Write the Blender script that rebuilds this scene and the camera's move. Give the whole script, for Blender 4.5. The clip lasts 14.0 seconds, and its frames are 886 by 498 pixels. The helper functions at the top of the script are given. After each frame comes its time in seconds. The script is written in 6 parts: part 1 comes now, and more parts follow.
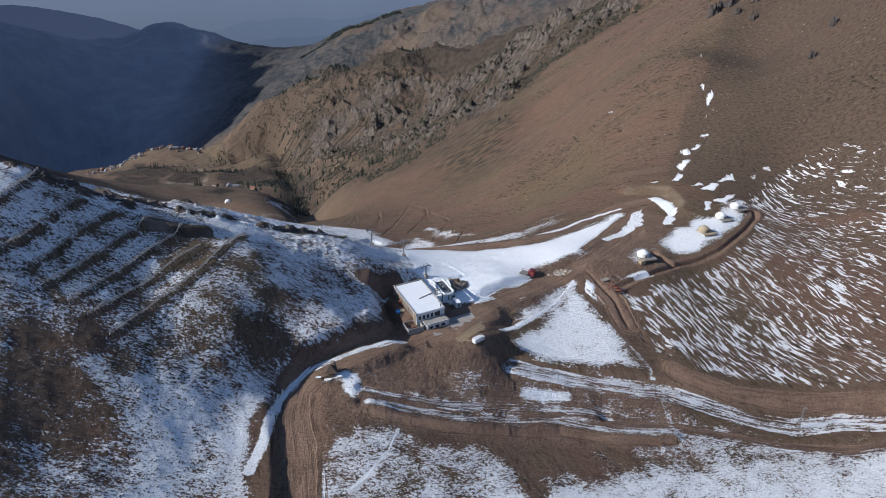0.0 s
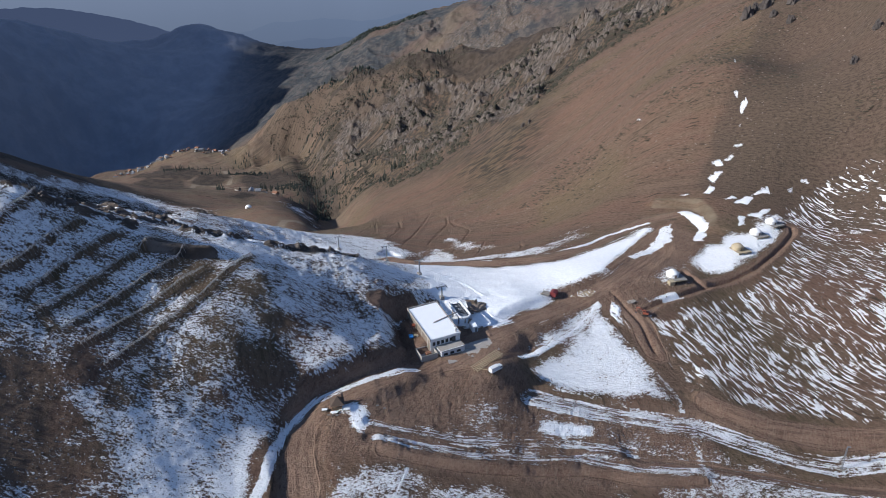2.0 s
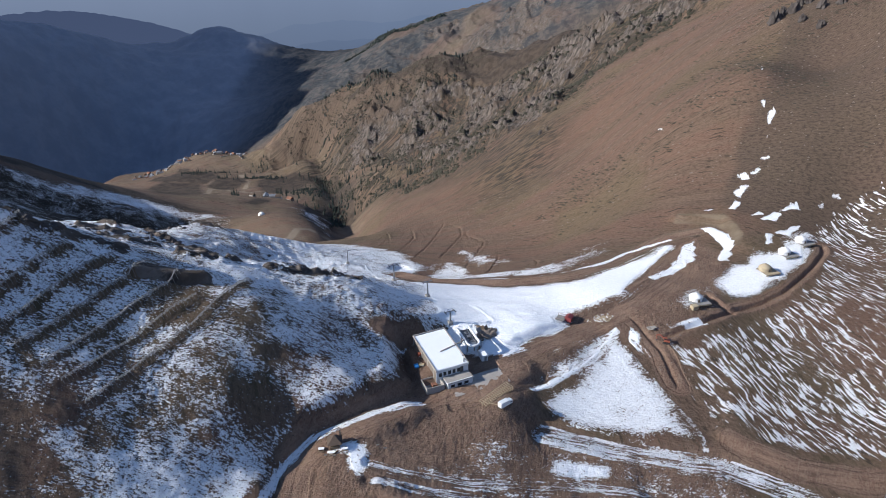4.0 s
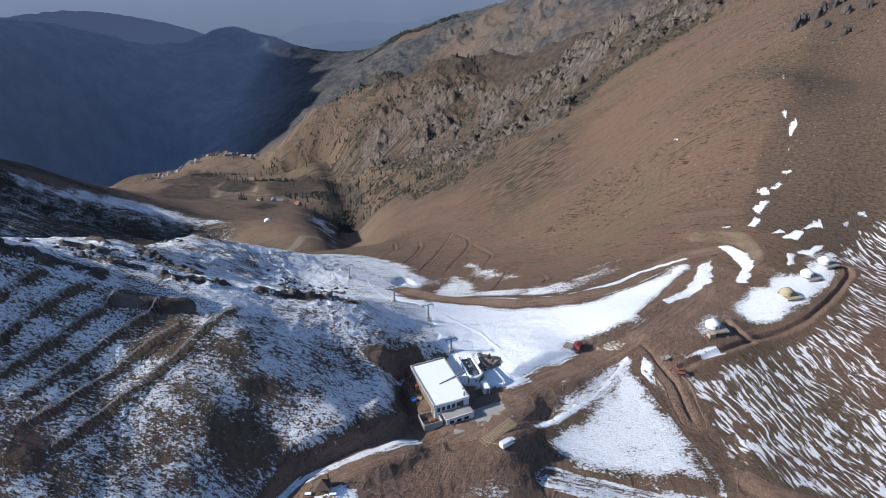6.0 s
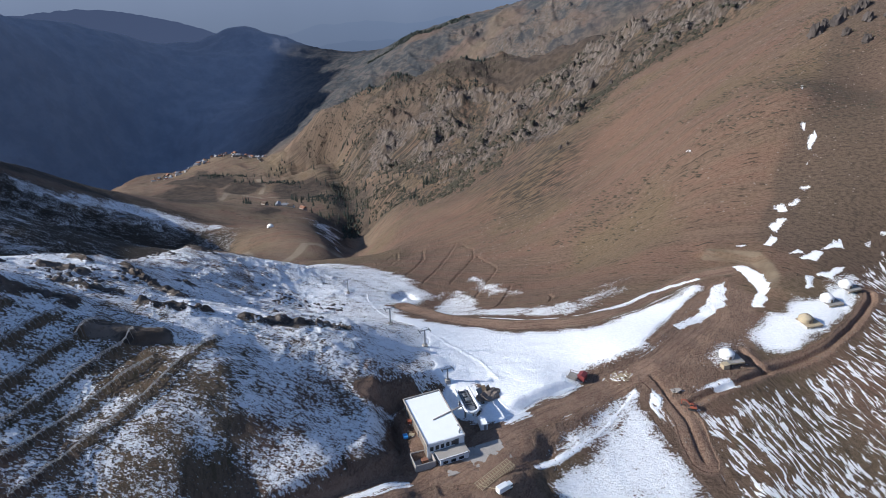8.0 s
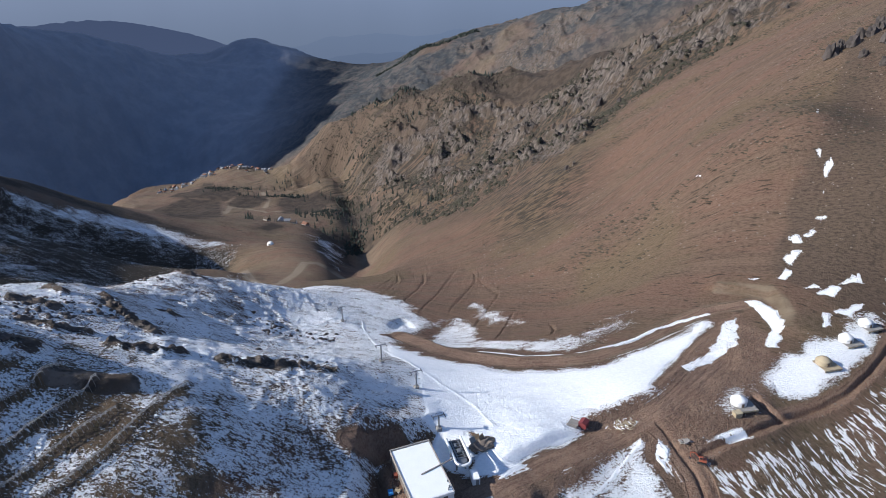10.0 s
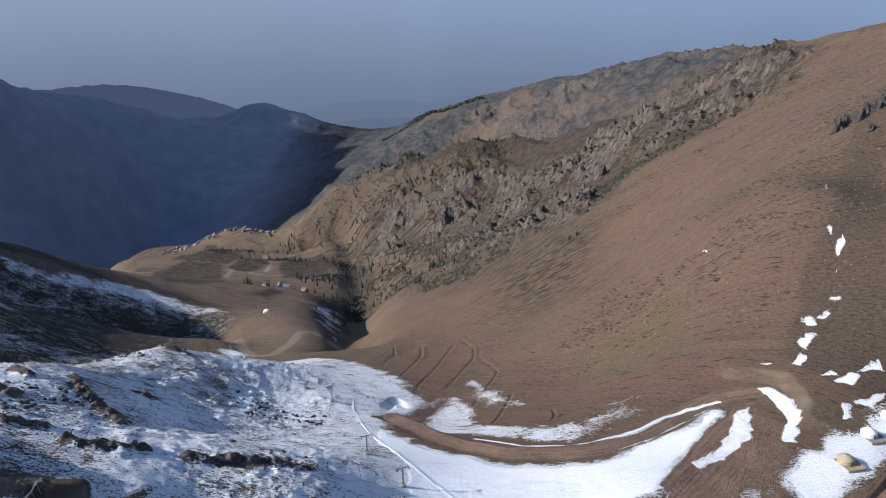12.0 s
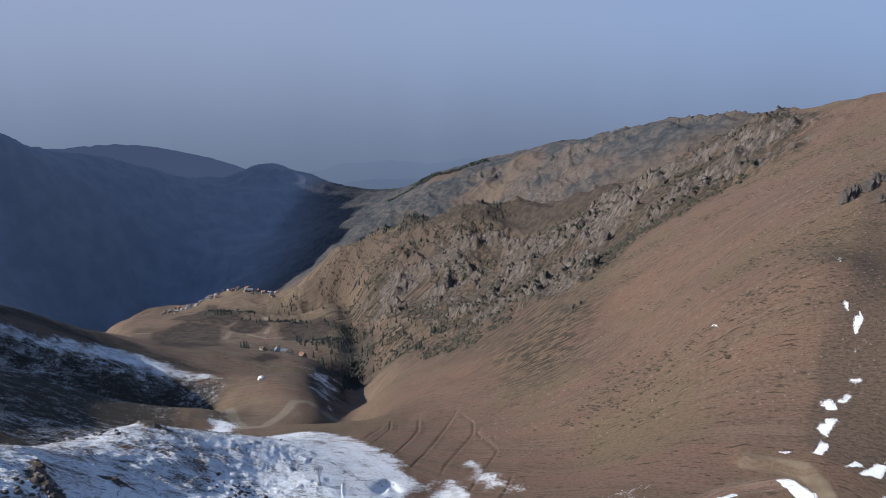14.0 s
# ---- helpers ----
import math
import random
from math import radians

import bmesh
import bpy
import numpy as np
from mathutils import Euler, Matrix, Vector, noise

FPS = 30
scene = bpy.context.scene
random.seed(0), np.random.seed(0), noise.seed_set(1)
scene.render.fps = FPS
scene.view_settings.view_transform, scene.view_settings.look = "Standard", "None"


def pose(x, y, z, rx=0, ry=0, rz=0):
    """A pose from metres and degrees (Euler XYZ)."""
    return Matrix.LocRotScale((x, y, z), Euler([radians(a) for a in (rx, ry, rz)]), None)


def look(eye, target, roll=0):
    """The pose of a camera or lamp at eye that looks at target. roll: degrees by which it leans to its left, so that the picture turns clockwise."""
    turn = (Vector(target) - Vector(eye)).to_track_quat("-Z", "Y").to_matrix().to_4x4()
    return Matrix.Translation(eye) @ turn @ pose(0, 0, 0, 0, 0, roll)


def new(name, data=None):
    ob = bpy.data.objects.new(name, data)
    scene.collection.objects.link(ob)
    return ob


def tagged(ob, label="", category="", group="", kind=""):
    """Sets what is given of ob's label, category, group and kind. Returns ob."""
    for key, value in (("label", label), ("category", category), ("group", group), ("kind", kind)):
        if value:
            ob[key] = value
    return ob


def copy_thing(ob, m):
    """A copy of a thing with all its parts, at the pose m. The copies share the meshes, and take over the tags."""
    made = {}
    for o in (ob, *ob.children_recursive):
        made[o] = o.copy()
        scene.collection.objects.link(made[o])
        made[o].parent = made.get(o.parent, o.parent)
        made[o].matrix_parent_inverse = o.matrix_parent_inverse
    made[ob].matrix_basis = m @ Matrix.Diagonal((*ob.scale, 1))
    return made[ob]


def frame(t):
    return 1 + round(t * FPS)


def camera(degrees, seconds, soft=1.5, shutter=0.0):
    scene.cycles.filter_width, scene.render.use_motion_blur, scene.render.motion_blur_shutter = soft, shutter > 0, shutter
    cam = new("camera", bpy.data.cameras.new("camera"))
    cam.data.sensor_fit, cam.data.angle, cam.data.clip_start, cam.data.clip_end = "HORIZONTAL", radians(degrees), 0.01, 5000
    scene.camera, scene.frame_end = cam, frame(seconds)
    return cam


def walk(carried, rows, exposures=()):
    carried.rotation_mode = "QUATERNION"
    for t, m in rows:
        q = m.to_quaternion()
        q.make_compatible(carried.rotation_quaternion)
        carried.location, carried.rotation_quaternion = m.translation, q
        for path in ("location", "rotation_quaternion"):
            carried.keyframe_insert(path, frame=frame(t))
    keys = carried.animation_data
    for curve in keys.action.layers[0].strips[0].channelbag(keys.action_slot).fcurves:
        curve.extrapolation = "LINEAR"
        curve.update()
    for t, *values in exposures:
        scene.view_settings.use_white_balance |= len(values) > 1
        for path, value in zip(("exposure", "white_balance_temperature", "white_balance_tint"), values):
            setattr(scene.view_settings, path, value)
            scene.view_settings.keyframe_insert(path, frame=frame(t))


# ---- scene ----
import itertools

cam = camera(65.4, 14.0, soft=0.7)
METRES, EYE, TILT, LEAN, TURN = 120.0, 142.0, -25.0, 0.0, 0.0
ROWS = [
    (0.0, 0.0, 0.0, 0.0, -0.0, 0.0, 0.0),
    (0.5, 0.0073, 0.0267, 0.015, 0.56, 0.01, -0.1),
    (1.0, 0.0148, 0.0579, 0.0328, 1.14, 0.01, -0.22),
    (1.5, 0.0212, 0.0857, 0.0486, 1.6, 0.0, -0.3),
    (2.0, 0.028, 0.118, 0.0673, 2.1, -0.01, -0.41),
    (2.5, 0.0339, 0.1466, 0.0833, 2.5, 0.01, -0.48),
    (3.0, 0.0416, 0.1789, 0.1018, 2.95, 0.04, -0.56),
    (5.5, 0.0736, 0.3315, 0.1898, 4.44, 0.05, -1.05),
    (6.0, 0.0803, 0.3652, 0.2093, 4.7, 0.03, -1.18),
    (6.5, 0.086, 0.395, 0.2261, 4.9, 0.02, -1.3),
    (7.0, 0.0932, 0.4286, 0.2454, 5.14, 0.02, -1.41),
    (7.5, 0.0991, 0.4578, 0.2626, 5.33, -0.0, -1.54),
    (10.0, 0.1318, 0.6151, 0.3533, 6.17, 0.92, -2.33),
    (10.5, 0.1375, 0.6431, 0.3695, 6.26, 2.12, -2.45),
    (11.0, 0.1443, 0.6748, 0.3878, 6.39, 3.48, -2.61),
    (11.5, 0.1496, 0.7023, 0.4038, 6.48, 4.65, -2.76),
    (12.0, 0.1558, 0.7342, 0.422, 6.58, 6.0, -2.93),
    (12.5, 0.1608, 0.7617, 0.4383, 6.68, 7.15, -3.08),
    (13.0, 0.1662, 0.7934, 0.4563, 6.77, 8.47, -3.25),
    (13.5, 0.1696, 0.8214, 0.4728, 6.85, 9.6, -3.37),
    (14.0, 0.1749, 0.8526, 0.4917, 6.96, 10.91, -3.51),
]
walk(cam, [(t, pose(0, 0, EYE, TILT, LEAN, TURN) @ pose(METRES * x, METRES * y, METRES * z, 90 + pitch, roll, yaw)) for t, x, y, z, yaw, pitch, roll in ROWS],
     [(0.0, 0.06, 6130.0, 10.0), (3.0, 0.32, 6130.0, 10.0), (7.5, 0.4, 6130.0, 10.0), (14.0, 0.32, 6130.0, 10.0)])

# ---- daylight: low sun from the west, hazy sky ----
SUN_HEIGHT, SUN_TURN = 28.0, -108.0
world = bpy.data.worlds.new("sky")
scene.world = world
world.use_nodes = True
wn, wl = world.node_tree.nodes, world.node_tree.links
sky = wn.new("ShaderNodeTexSky")
sky.sky_type, sky.sun_disc = "NISHITA", False
sky.sun_elevation, sky.sun_rotation = radians(SUN_HEIGHT), radians(SUN_TURN)
sky.altitude, sky.air_density, sky.dust_density, sky.ozone_density = 3000.0, 1.0, 1.5, 1.5
wl.new(sky.outputs[0], wn["Background"].inputs[0])
wn["Background"].inputs[1].default_value = 0.15
lamp = bpy.data.lights.new("sun", "SUN")
lamp.energy, lamp.angle, lamp.color = 5.0, radians(0.6), (1.0, 0.94, 0.84)
sun = new("sun", lamp)
toward = Vector((math.sin(radians(SUN_TURN)) * math.cos(radians(SUN_HEIGHT)), math.cos(radians(SUN_TURN)) * math.cos(radians(SUN_HEIGHT)), math.sin(radians(SUN_HEIGHT))))
sun.matrix_world = look(toward * 900, (0, 0, 0))

# ---- materials ----
def paint(name, colour, rough=0.8, metal=0.0, vary=0.15, scale=3.0, bump=0.1):
    """A plain painted or raw surface with two scales of wear."""
    m = bpy.data.materials.new(name)
    m.use_nodes = True
    n, l = m.node_tree.nodes, m.node_tree.links
    b = n["Principled BSDF"]
    b.inputs["Roughness"].default_value, b.inputs["Metallic"].default_value = rough, metal
    co = n.new("ShaderNodeTexCoord")
    big, fine = n.new("ShaderNodeTexNoise"), n.new("ShaderNodeTexNoise")
    big.inputs["Scale"].default_value, fine.inputs["Scale"].default_value = scale * 0.3, scale * 3
    fine.inputs["Detail"].default_value = 5
    add = n.new("ShaderNodeMath")
    add.operation = "ADD"
    ramp = n.new("ShaderNodeMapRange")
    ramp.inputs[1].default_value, ramp.inputs[2].default_value = 0.6, 1.4
    ramp.inputs[3].default_value, ramp.inputs[4].default_value = 1 - vary, 1 + vary
    hsv = n.new("ShaderNodeHueSaturation")
    hsv.inputs["Color"].default_value = (*colour, 1)
    bp = n.new("ShaderNodeBump")
    bp.inputs["Strength"].default_value, bp.inputs["Distance"].default_value = bump, 0.05
    for t in (big, fine):
        l.new(co.outputs["Object"], t.inputs["Vector"])
    l.new(big.outputs[0], add.inputs[0])
    l.new(fine.outputs[0], add.inputs[1])
    l.new(add.outputs[0], ramp.inputs[0])
    l.new(ramp.outputs[0], hsv.inputs["Value"])
    l.new(hsv.outputs[0], b.inputs["Base Color"])
    l.new(fine.outputs[0], bp.inputs["Height"])
    l.new(bp.outputs[0], b.inputs["Normal"])
    return m


class Graph:
    """Short hand for node trees."""

    def __init__(self, name):
        self.material = bpy.data.materials.new(name)
        self.material.use_nodes = True
        self.n, self.l = self.material.node_tree.nodes, self.material.node_tree.links
        self.shader = self.n["Principled BSDF"]

    def put(self, socket, value):
        if isinstance(value, bpy.types.NodeSocket):
            self.l.new(value, socket)
        else:
            socket.default_value = value

    def math(self, op, a, b=0.0, clamp=False):
        m = self.n.new("ShaderNodeMath")
        m.operation, m.use_clamp = op, clamp
        self.put(m.inputs[0], a)
        self.put(m.inputs[1], b)
        return m.outputs[0]

    def sharp(self, value, low, high):
        m = self.n.new("ShaderNodeMapRange")
        m.interpolation_type = "SMOOTHSTEP"
        self.put(m.inputs[0], value)
        m.inputs[1].default_value, m.inputs[2].default_value = low, high
        return m.outputs[0]

    def mix(self, f, a, b):
        m = self.n.new("ShaderNodeMix")
        m.data_type = "RGBA"
        self.put(m.inputs[0], f)
        self.put(m.inputs[6], a if isinstance(a, bpy.types.NodeSocket) else (*a, 1))
        self.put(m.inputs[7], b if isinstance(b, bpy.types.NodeSocket) else (*b, 1))
        return m.outputs[2]

    def attr(self, name):
        a = self.n.new("ShaderNodeAttribute")
        a.attribute_name = name
        return a.outputs["Fac"]

    def noise(self, vector, scale, detail=4.0, rough=0.55, twist=0.0):
        t = self.n.new("ShaderNodeTexNoise")
        t.inputs["Scale"].default_value, t.inputs["Detail"].default_value = scale, detail
        t.inputs["Roughness"].default_value, t.inputs["Distortion"].default_value = rough, twist
        self.l.new(vector, t.inputs["Vector"])
        return t.outputs[0]

    def warp(self, vector, turn=0.0, scale=(1, 1, 1)):
        m = self.n.new("ShaderNodeMapping")
        m.vector_type = "TEXTURE"
        m.inputs["Rotation"].default_value, m.inputs["Scale"].default_value = (0, 0, radians(turn)), (scale[0], scale[1], 12.0)
        self.l.new(vector, m.inputs["Vector"])
        return m.outputs[0]

    def bump(self, height, strength, distance):
        b = self.n.new("ShaderNodeBump")
        b.inputs["Strength"].default_value, b.inputs["Distance"].default_value = strength, distance
        self.l.new(height, b.inputs["Height"])
        return b.outputs[0]


def ground_material():
    g = Graph("mountain_ground")
    pos = g.n.new("ShaderNodeTexCoord").outputs["Object"]
    fine, tuft, clod = g.noise(pos, 0.9, 5, 0.65), g.noise(g.warp(pos, 12, (2.0, 1, 1)), 1.35, 5, 0.66), g.noise(pos, 2.4, 4, 0.7)
    patch, wide = g.noise(pos, 0.07, 5, 0.6), g.noise(pos, 0.012, 5, 0.6)
    # the east slope's fall lines fan out from the bowl
    fan = g.n.new("ShaderNodeCombineXYZ")
    g.put(fan.inputs[0], g.attr("fan_out"))
    g.put(fan.inputs[1], g.attr("fan_across"))
    fan = fan.outputs[0]
    falls = g.noise(g.warp(fan, 0, (20, 1, 1)), 0.26, 6, 0.62)
    falls_wide = g.noise(g.warp(fan, 0, (9, 1, 1)), 0.05, 5, 0.6)
    swirl = g.n.new("ShaderNodeTexNoise")
    swirl.inputs["Scale"].default_value, swirl.inputs["Detail"].default_value = 0.035, 2.0
    g.l.new(pos, swirl.inputs["Vector"])
    bend = g.n.new("ShaderNodeVectorMath")
    bend.operation, bend.inputs[1].default_value, bend.inputs[2].default_value = "MULTIPLY_ADD", (13, 13, 0), (-6.5, -6.5, 0)
    g.l.new(swirl.outputs["Color"], bend.inputs[0])
    bent = g.n.new("ShaderNodeVectorMath")
    g.l.new(pos, bent.inputs[0])
    g.l.new(bend.outputs[0], bent.inputs[1])
    bands = g.noise(g.warp(bent.outputs[0], -56, (4.0, 1, 3)), 0.72, 4, 0.52, 0.6)
    scrub = g.noise(g.warp(fan, 0, (3, 1, 1)), 0.3, 5, 0.6)
    # dry grass and scree of the slopes
    lens = g.noise(g.warp(fan, 0, (4.5, 1, 1)), 0.5, 4, 0.6)
    grit = g.noise(g.warp(fan, 0, (2.6, 1, 1)), 1.1, 5, 0.75)
    dry = g.mix(g.sharp(falls, 0.40, 0.60), (0.104, 0.068, 0.048), (0.147, 0.098, 0.068))
    dry = g.mix(g.math("MULTIPLY", g.sharp(falls_wide, 0.43, 0.58), 0.85), dry, (0.150, 0.085, 0.060))
    dry = g.mix(g.math("MULTIPLY", g.sharp(wide, 0.46, 0.62), 0.8), dry, (0.118, 0.089, 0.051))
    dry = g.mix(g.math("MULTIPLY", g.sharp(grit, 0.56, 0.42), 0.55), dry, (0.194, 0.134, 0.094))
    dry = g.mix(g.math("MULTIPLY", g.sharp(grit, 0.52, 0.66), 0.55), dry, (0.056, 0.037, 0.027))
    dry = g.mix(g.math("MULTIPLY", g.sharp(lens, 0.58, 0.62), g.sharp(patch, 0.42, 0.56)), dry, (0.059, 0.043, 0.029))
    dry = g.mix(g.math("MULTIPLY", g.sharp(scrub, 0.61, 0.64), g.sharp(wide, 0.46, 0.6)), dry, (0.083, 0.062, 0.034))
    # turned earth of the building site, rutted along the roads
    ruts = g.n.new("ShaderNodeCombineXYZ")
    apart = g.n.new("ShaderNodeSeparateXYZ")
    g.l.new(pos, apart.inputs[0])
    g.put(ruts.inputs[0], g.math("MULTIPLY", g.attr("lane"), 1.0))
    g.put(ruts.inputs[1], g.math("MULTIPLY", apart.outputs[0], 0.05))
    g.put(ruts.inputs[2], g.math("MULTIPLY", apart.outputs[1], 0.05))
    rut_lines, rut = g.noise(ruts.outputs[0], 1.1, 4, 0.6), g.attr("rut")
    mire = g.noise(pos, 1.3, 6, 0.78)
    earth = g.mix(g.sharp(patch, 0.38, 0.62), (0.162, 0.099, 0.070), (0.227, 0.145, 0.103))
    earth = g.mix(g.math("MULTIPLY", g.sharp(mire, 0.55, 0.40), 0.45), earth, (0.309, 0.208, 0.152))
    earth = g.mix(g.math("MULTIPLY", g.sharp(mire, 0.54, 0.66), 0.5), earth, (0.076, 0.049, 0.036))
    earth = g.mix(g.math("MULTIPLY", g.math("MULTIPLY", g.sharp(rut_lines, 0.5, 0.64), rut), 0.5), earth, (0.086, 0.055, 0.041))
    earth = g.mix(g.math("MULTIPLY", g.math("MULTIPLY", g.sharp(rut_lines, 0.48, 0.36), rut), 0.3), earth, (0.265, 0.184, 0.137))
    rough = g.sharp(g.attr("mud"), 0.99, 0.86)
    churn = g.noise(g.warp(pos, 70, (3.0, 1, 1)), 1.15, 3, 0.6, 1.2)
    earth = g.mix(g.math("MULTIPLY", g.math("MULTIPLY", g.sharp(churn, 0.52, 0.62), rough), 0.6), earth, (0.070, 0.050, 0.038))
    earth = g.mix(g.math("MULTIPLY", g.sharp(churn, 0.47, 0.38), 0.35), earth, (0.286, 0.213, 0.157))
    rock = g.mix(g.sharp(g.noise(g.warp(pos, 40, (2.5, 1, 1)), 0.35, 6, 0.72), 0.38, 0.62), (0.043, 0.036, 0.031), (0.175, 0.145, 0.124))
    rock = g.mix(g.math("MULTIPLY", g.sharp(patch, 0.45, 0.62), 0.8), rock, (0.095, 0.07, 0.053))
    bush = g.mix(g.sharp(fine, 0.4, 0.65), (0.032, 0.027, 0.02), (0.085, 0.066, 0.049))
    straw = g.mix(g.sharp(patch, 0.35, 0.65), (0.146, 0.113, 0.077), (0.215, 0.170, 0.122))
    # far forest, its dark blue also standing for shade and haze on the hills
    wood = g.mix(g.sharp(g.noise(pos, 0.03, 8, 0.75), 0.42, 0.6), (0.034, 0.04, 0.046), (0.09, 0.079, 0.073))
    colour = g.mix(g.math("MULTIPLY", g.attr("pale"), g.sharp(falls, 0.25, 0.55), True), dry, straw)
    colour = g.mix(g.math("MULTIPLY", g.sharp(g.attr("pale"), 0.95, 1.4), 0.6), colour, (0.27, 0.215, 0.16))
    colour = g.mix(g.math("MULTIPLY", g.attr("shrub"), g.math("ADD", g.sharp(scrub, 0.42, 0.58), g.sharp(g.attr("shrub"), 1.1, 1.4), True), True), colour, bush)
    # pale blue-grey for the far west: haze over shaded slopes, put into the colour
    haze_tint = g.mix(g.sharp(g.noise(pos, 0.012, 8, 0.7), 0.38, 0.64), (0.225, 0.235, 0.27), (0.265, 0.275, 0.31))
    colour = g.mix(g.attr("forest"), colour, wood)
    colour = g.mix(g.attr("haze_tint"), colour, haze_tint)
    colour = g.mix(g.sharp(g.math("ADD", g.attr("rock"), g.math("MULTIPLY", g.math("SUBTRACT", g.noise(pos, 0.16, 6, 0.7), 0.5), 2.2)), 0.45, 0.7), colour, rock)
    # heath tones, which also darken the shaded slopes
    colour = g.mix(g.math("MULTIPLY", g.attr("heath"), 0.85, True), colour, g.mix(g.sharp(grit, 0.38, 0.64), (0.125, 0.09, 0.066), (0.056, 0.04, 0.03)))
    colour = g.mix(g.math("MULTIPLY", g.sharp(g.attr("heath"), 1.0, 1.5), 0.8), colour, g.mix(g.sharp(patch, 0.4, 0.6), (0.07, 0.052, 0.04), (0.034, 0.027, 0.021)))
    colour = g.mix(g.attr("mud"), colour, earth)
    # snow lies where its cover beats the tufts, or in wind-blown bands
    stripe = g.attr("stripe")
    speck = g.noise(g.warp(pos, 12, (1.6, 1, 1)), 2.6, 4, 0.75)
    clump = g.noise(g.warp(pos, 25, (1.7, 1, 1)), 0.24, 4, 0.62)
    deep = g.sharp(g.attr("snow"), 0.72, 0.88)
    
    def part_of(n, k):
        return g.math("MULTIPLY", g.math("SUBTRACT", n, 0.5), k)

    tufts = g.math("ADD", g.math("ADD", part_of(tuft, 1.3), part_of(clump, 0.75)), g.math("ADD", part_of(patch, 0.7), part_of(speck, 1.5)))
    tufts = g.math("ADD", tufts, g.math("MULTIPLY", part_of(rut_lines, 2.6), rut))
    tufts = g.math("MULTIPLY", tufts, g.math("SUBTRACT", 1.0, g.math("MULTIPLY", deep, 0.6)))
    streaks = g.math("ADD", part_of(bands, 3.0), g.math("ADD", part_of(patch, 1.0), g.math("ADD", part_of(fine, 0.55), part_of(clump, 0.5))))
    drift = g.math("ADD", g.math("MULTIPLY", tufts, g.math("SUBTRACT", 1.0, stripe)), g.math("MULTIPLY", streaks, stripe))
    level = g.math("ADD", g.attr("snow"), drift)
    snow = g.math("MULTIPLY", g.sharp(level, 0.47, 0.55), g.sharp(g.attr("snow"), 0.02, 0.2))
    white = g.mix(g.sharp(fine, 0.35, 0.7), (0.86, 0.875, 0.90), (0.95, 0.955, 0.965))
    thin = g.math("MULTIPLY", g.math("MULTIPLY", g.sharp(level, 0.85, 0.52), g.sharp(clod, 0.48, 0.62)), g.math("SUBTRACT", 1.0, g.math("MULTIPLY", deep, 0.8)))
    white = g.mix(g.math("MULTIPLY", thin, g.math("SUBTRACT", 1.0, g.math("MULTIPLY", stripe, 0.6))), white, (0.42, 0.39, 0.37))
    colour = g.mix(snow, colour, white)
    g.put(g.shader.inputs["Base Color"], colour)
    g.put(g.shader.inputs["Roughness"], g.math("SUBTRACT", 0.95, g.math("MULTIPLY", snow, 0.3)))
    g.shader.inputs["Specular IOR Level"].default_value = 0.25
    relief = g.math("ADD", g.math("MULTIPLY", tuft, 0.5), g.math("ADD", g.math("MULTIPLY", clod, 0.3), g.math("MULTIPLY", mire, 0.36)))
    relief = g.math("SUBTRACT", relief, g.math("MULTIPLY", g.math("MULTIPLY", g.math("MULTIPLY", rough, g.attr("mud")), churn), 0.7))
    relief = g.math("MULTIPLY", relief, g.math("SUBTRACT", 1.0, g.math("MULTIPLY", g.math("MULTIPLY", deep, snow), 0.6)))
    relief = g.math("ADD", relief, g.math("MULTIPLY", snow, 0.16))
    relief = g.math("ADD", relief, g.math("MULTIPLY", g.math("MULTIPLY", rut_lines, rut), 0.5))
    g.put(g.shader.inputs["Normal"], g.bump(relief, 1.0, 1.35))
    return g.material
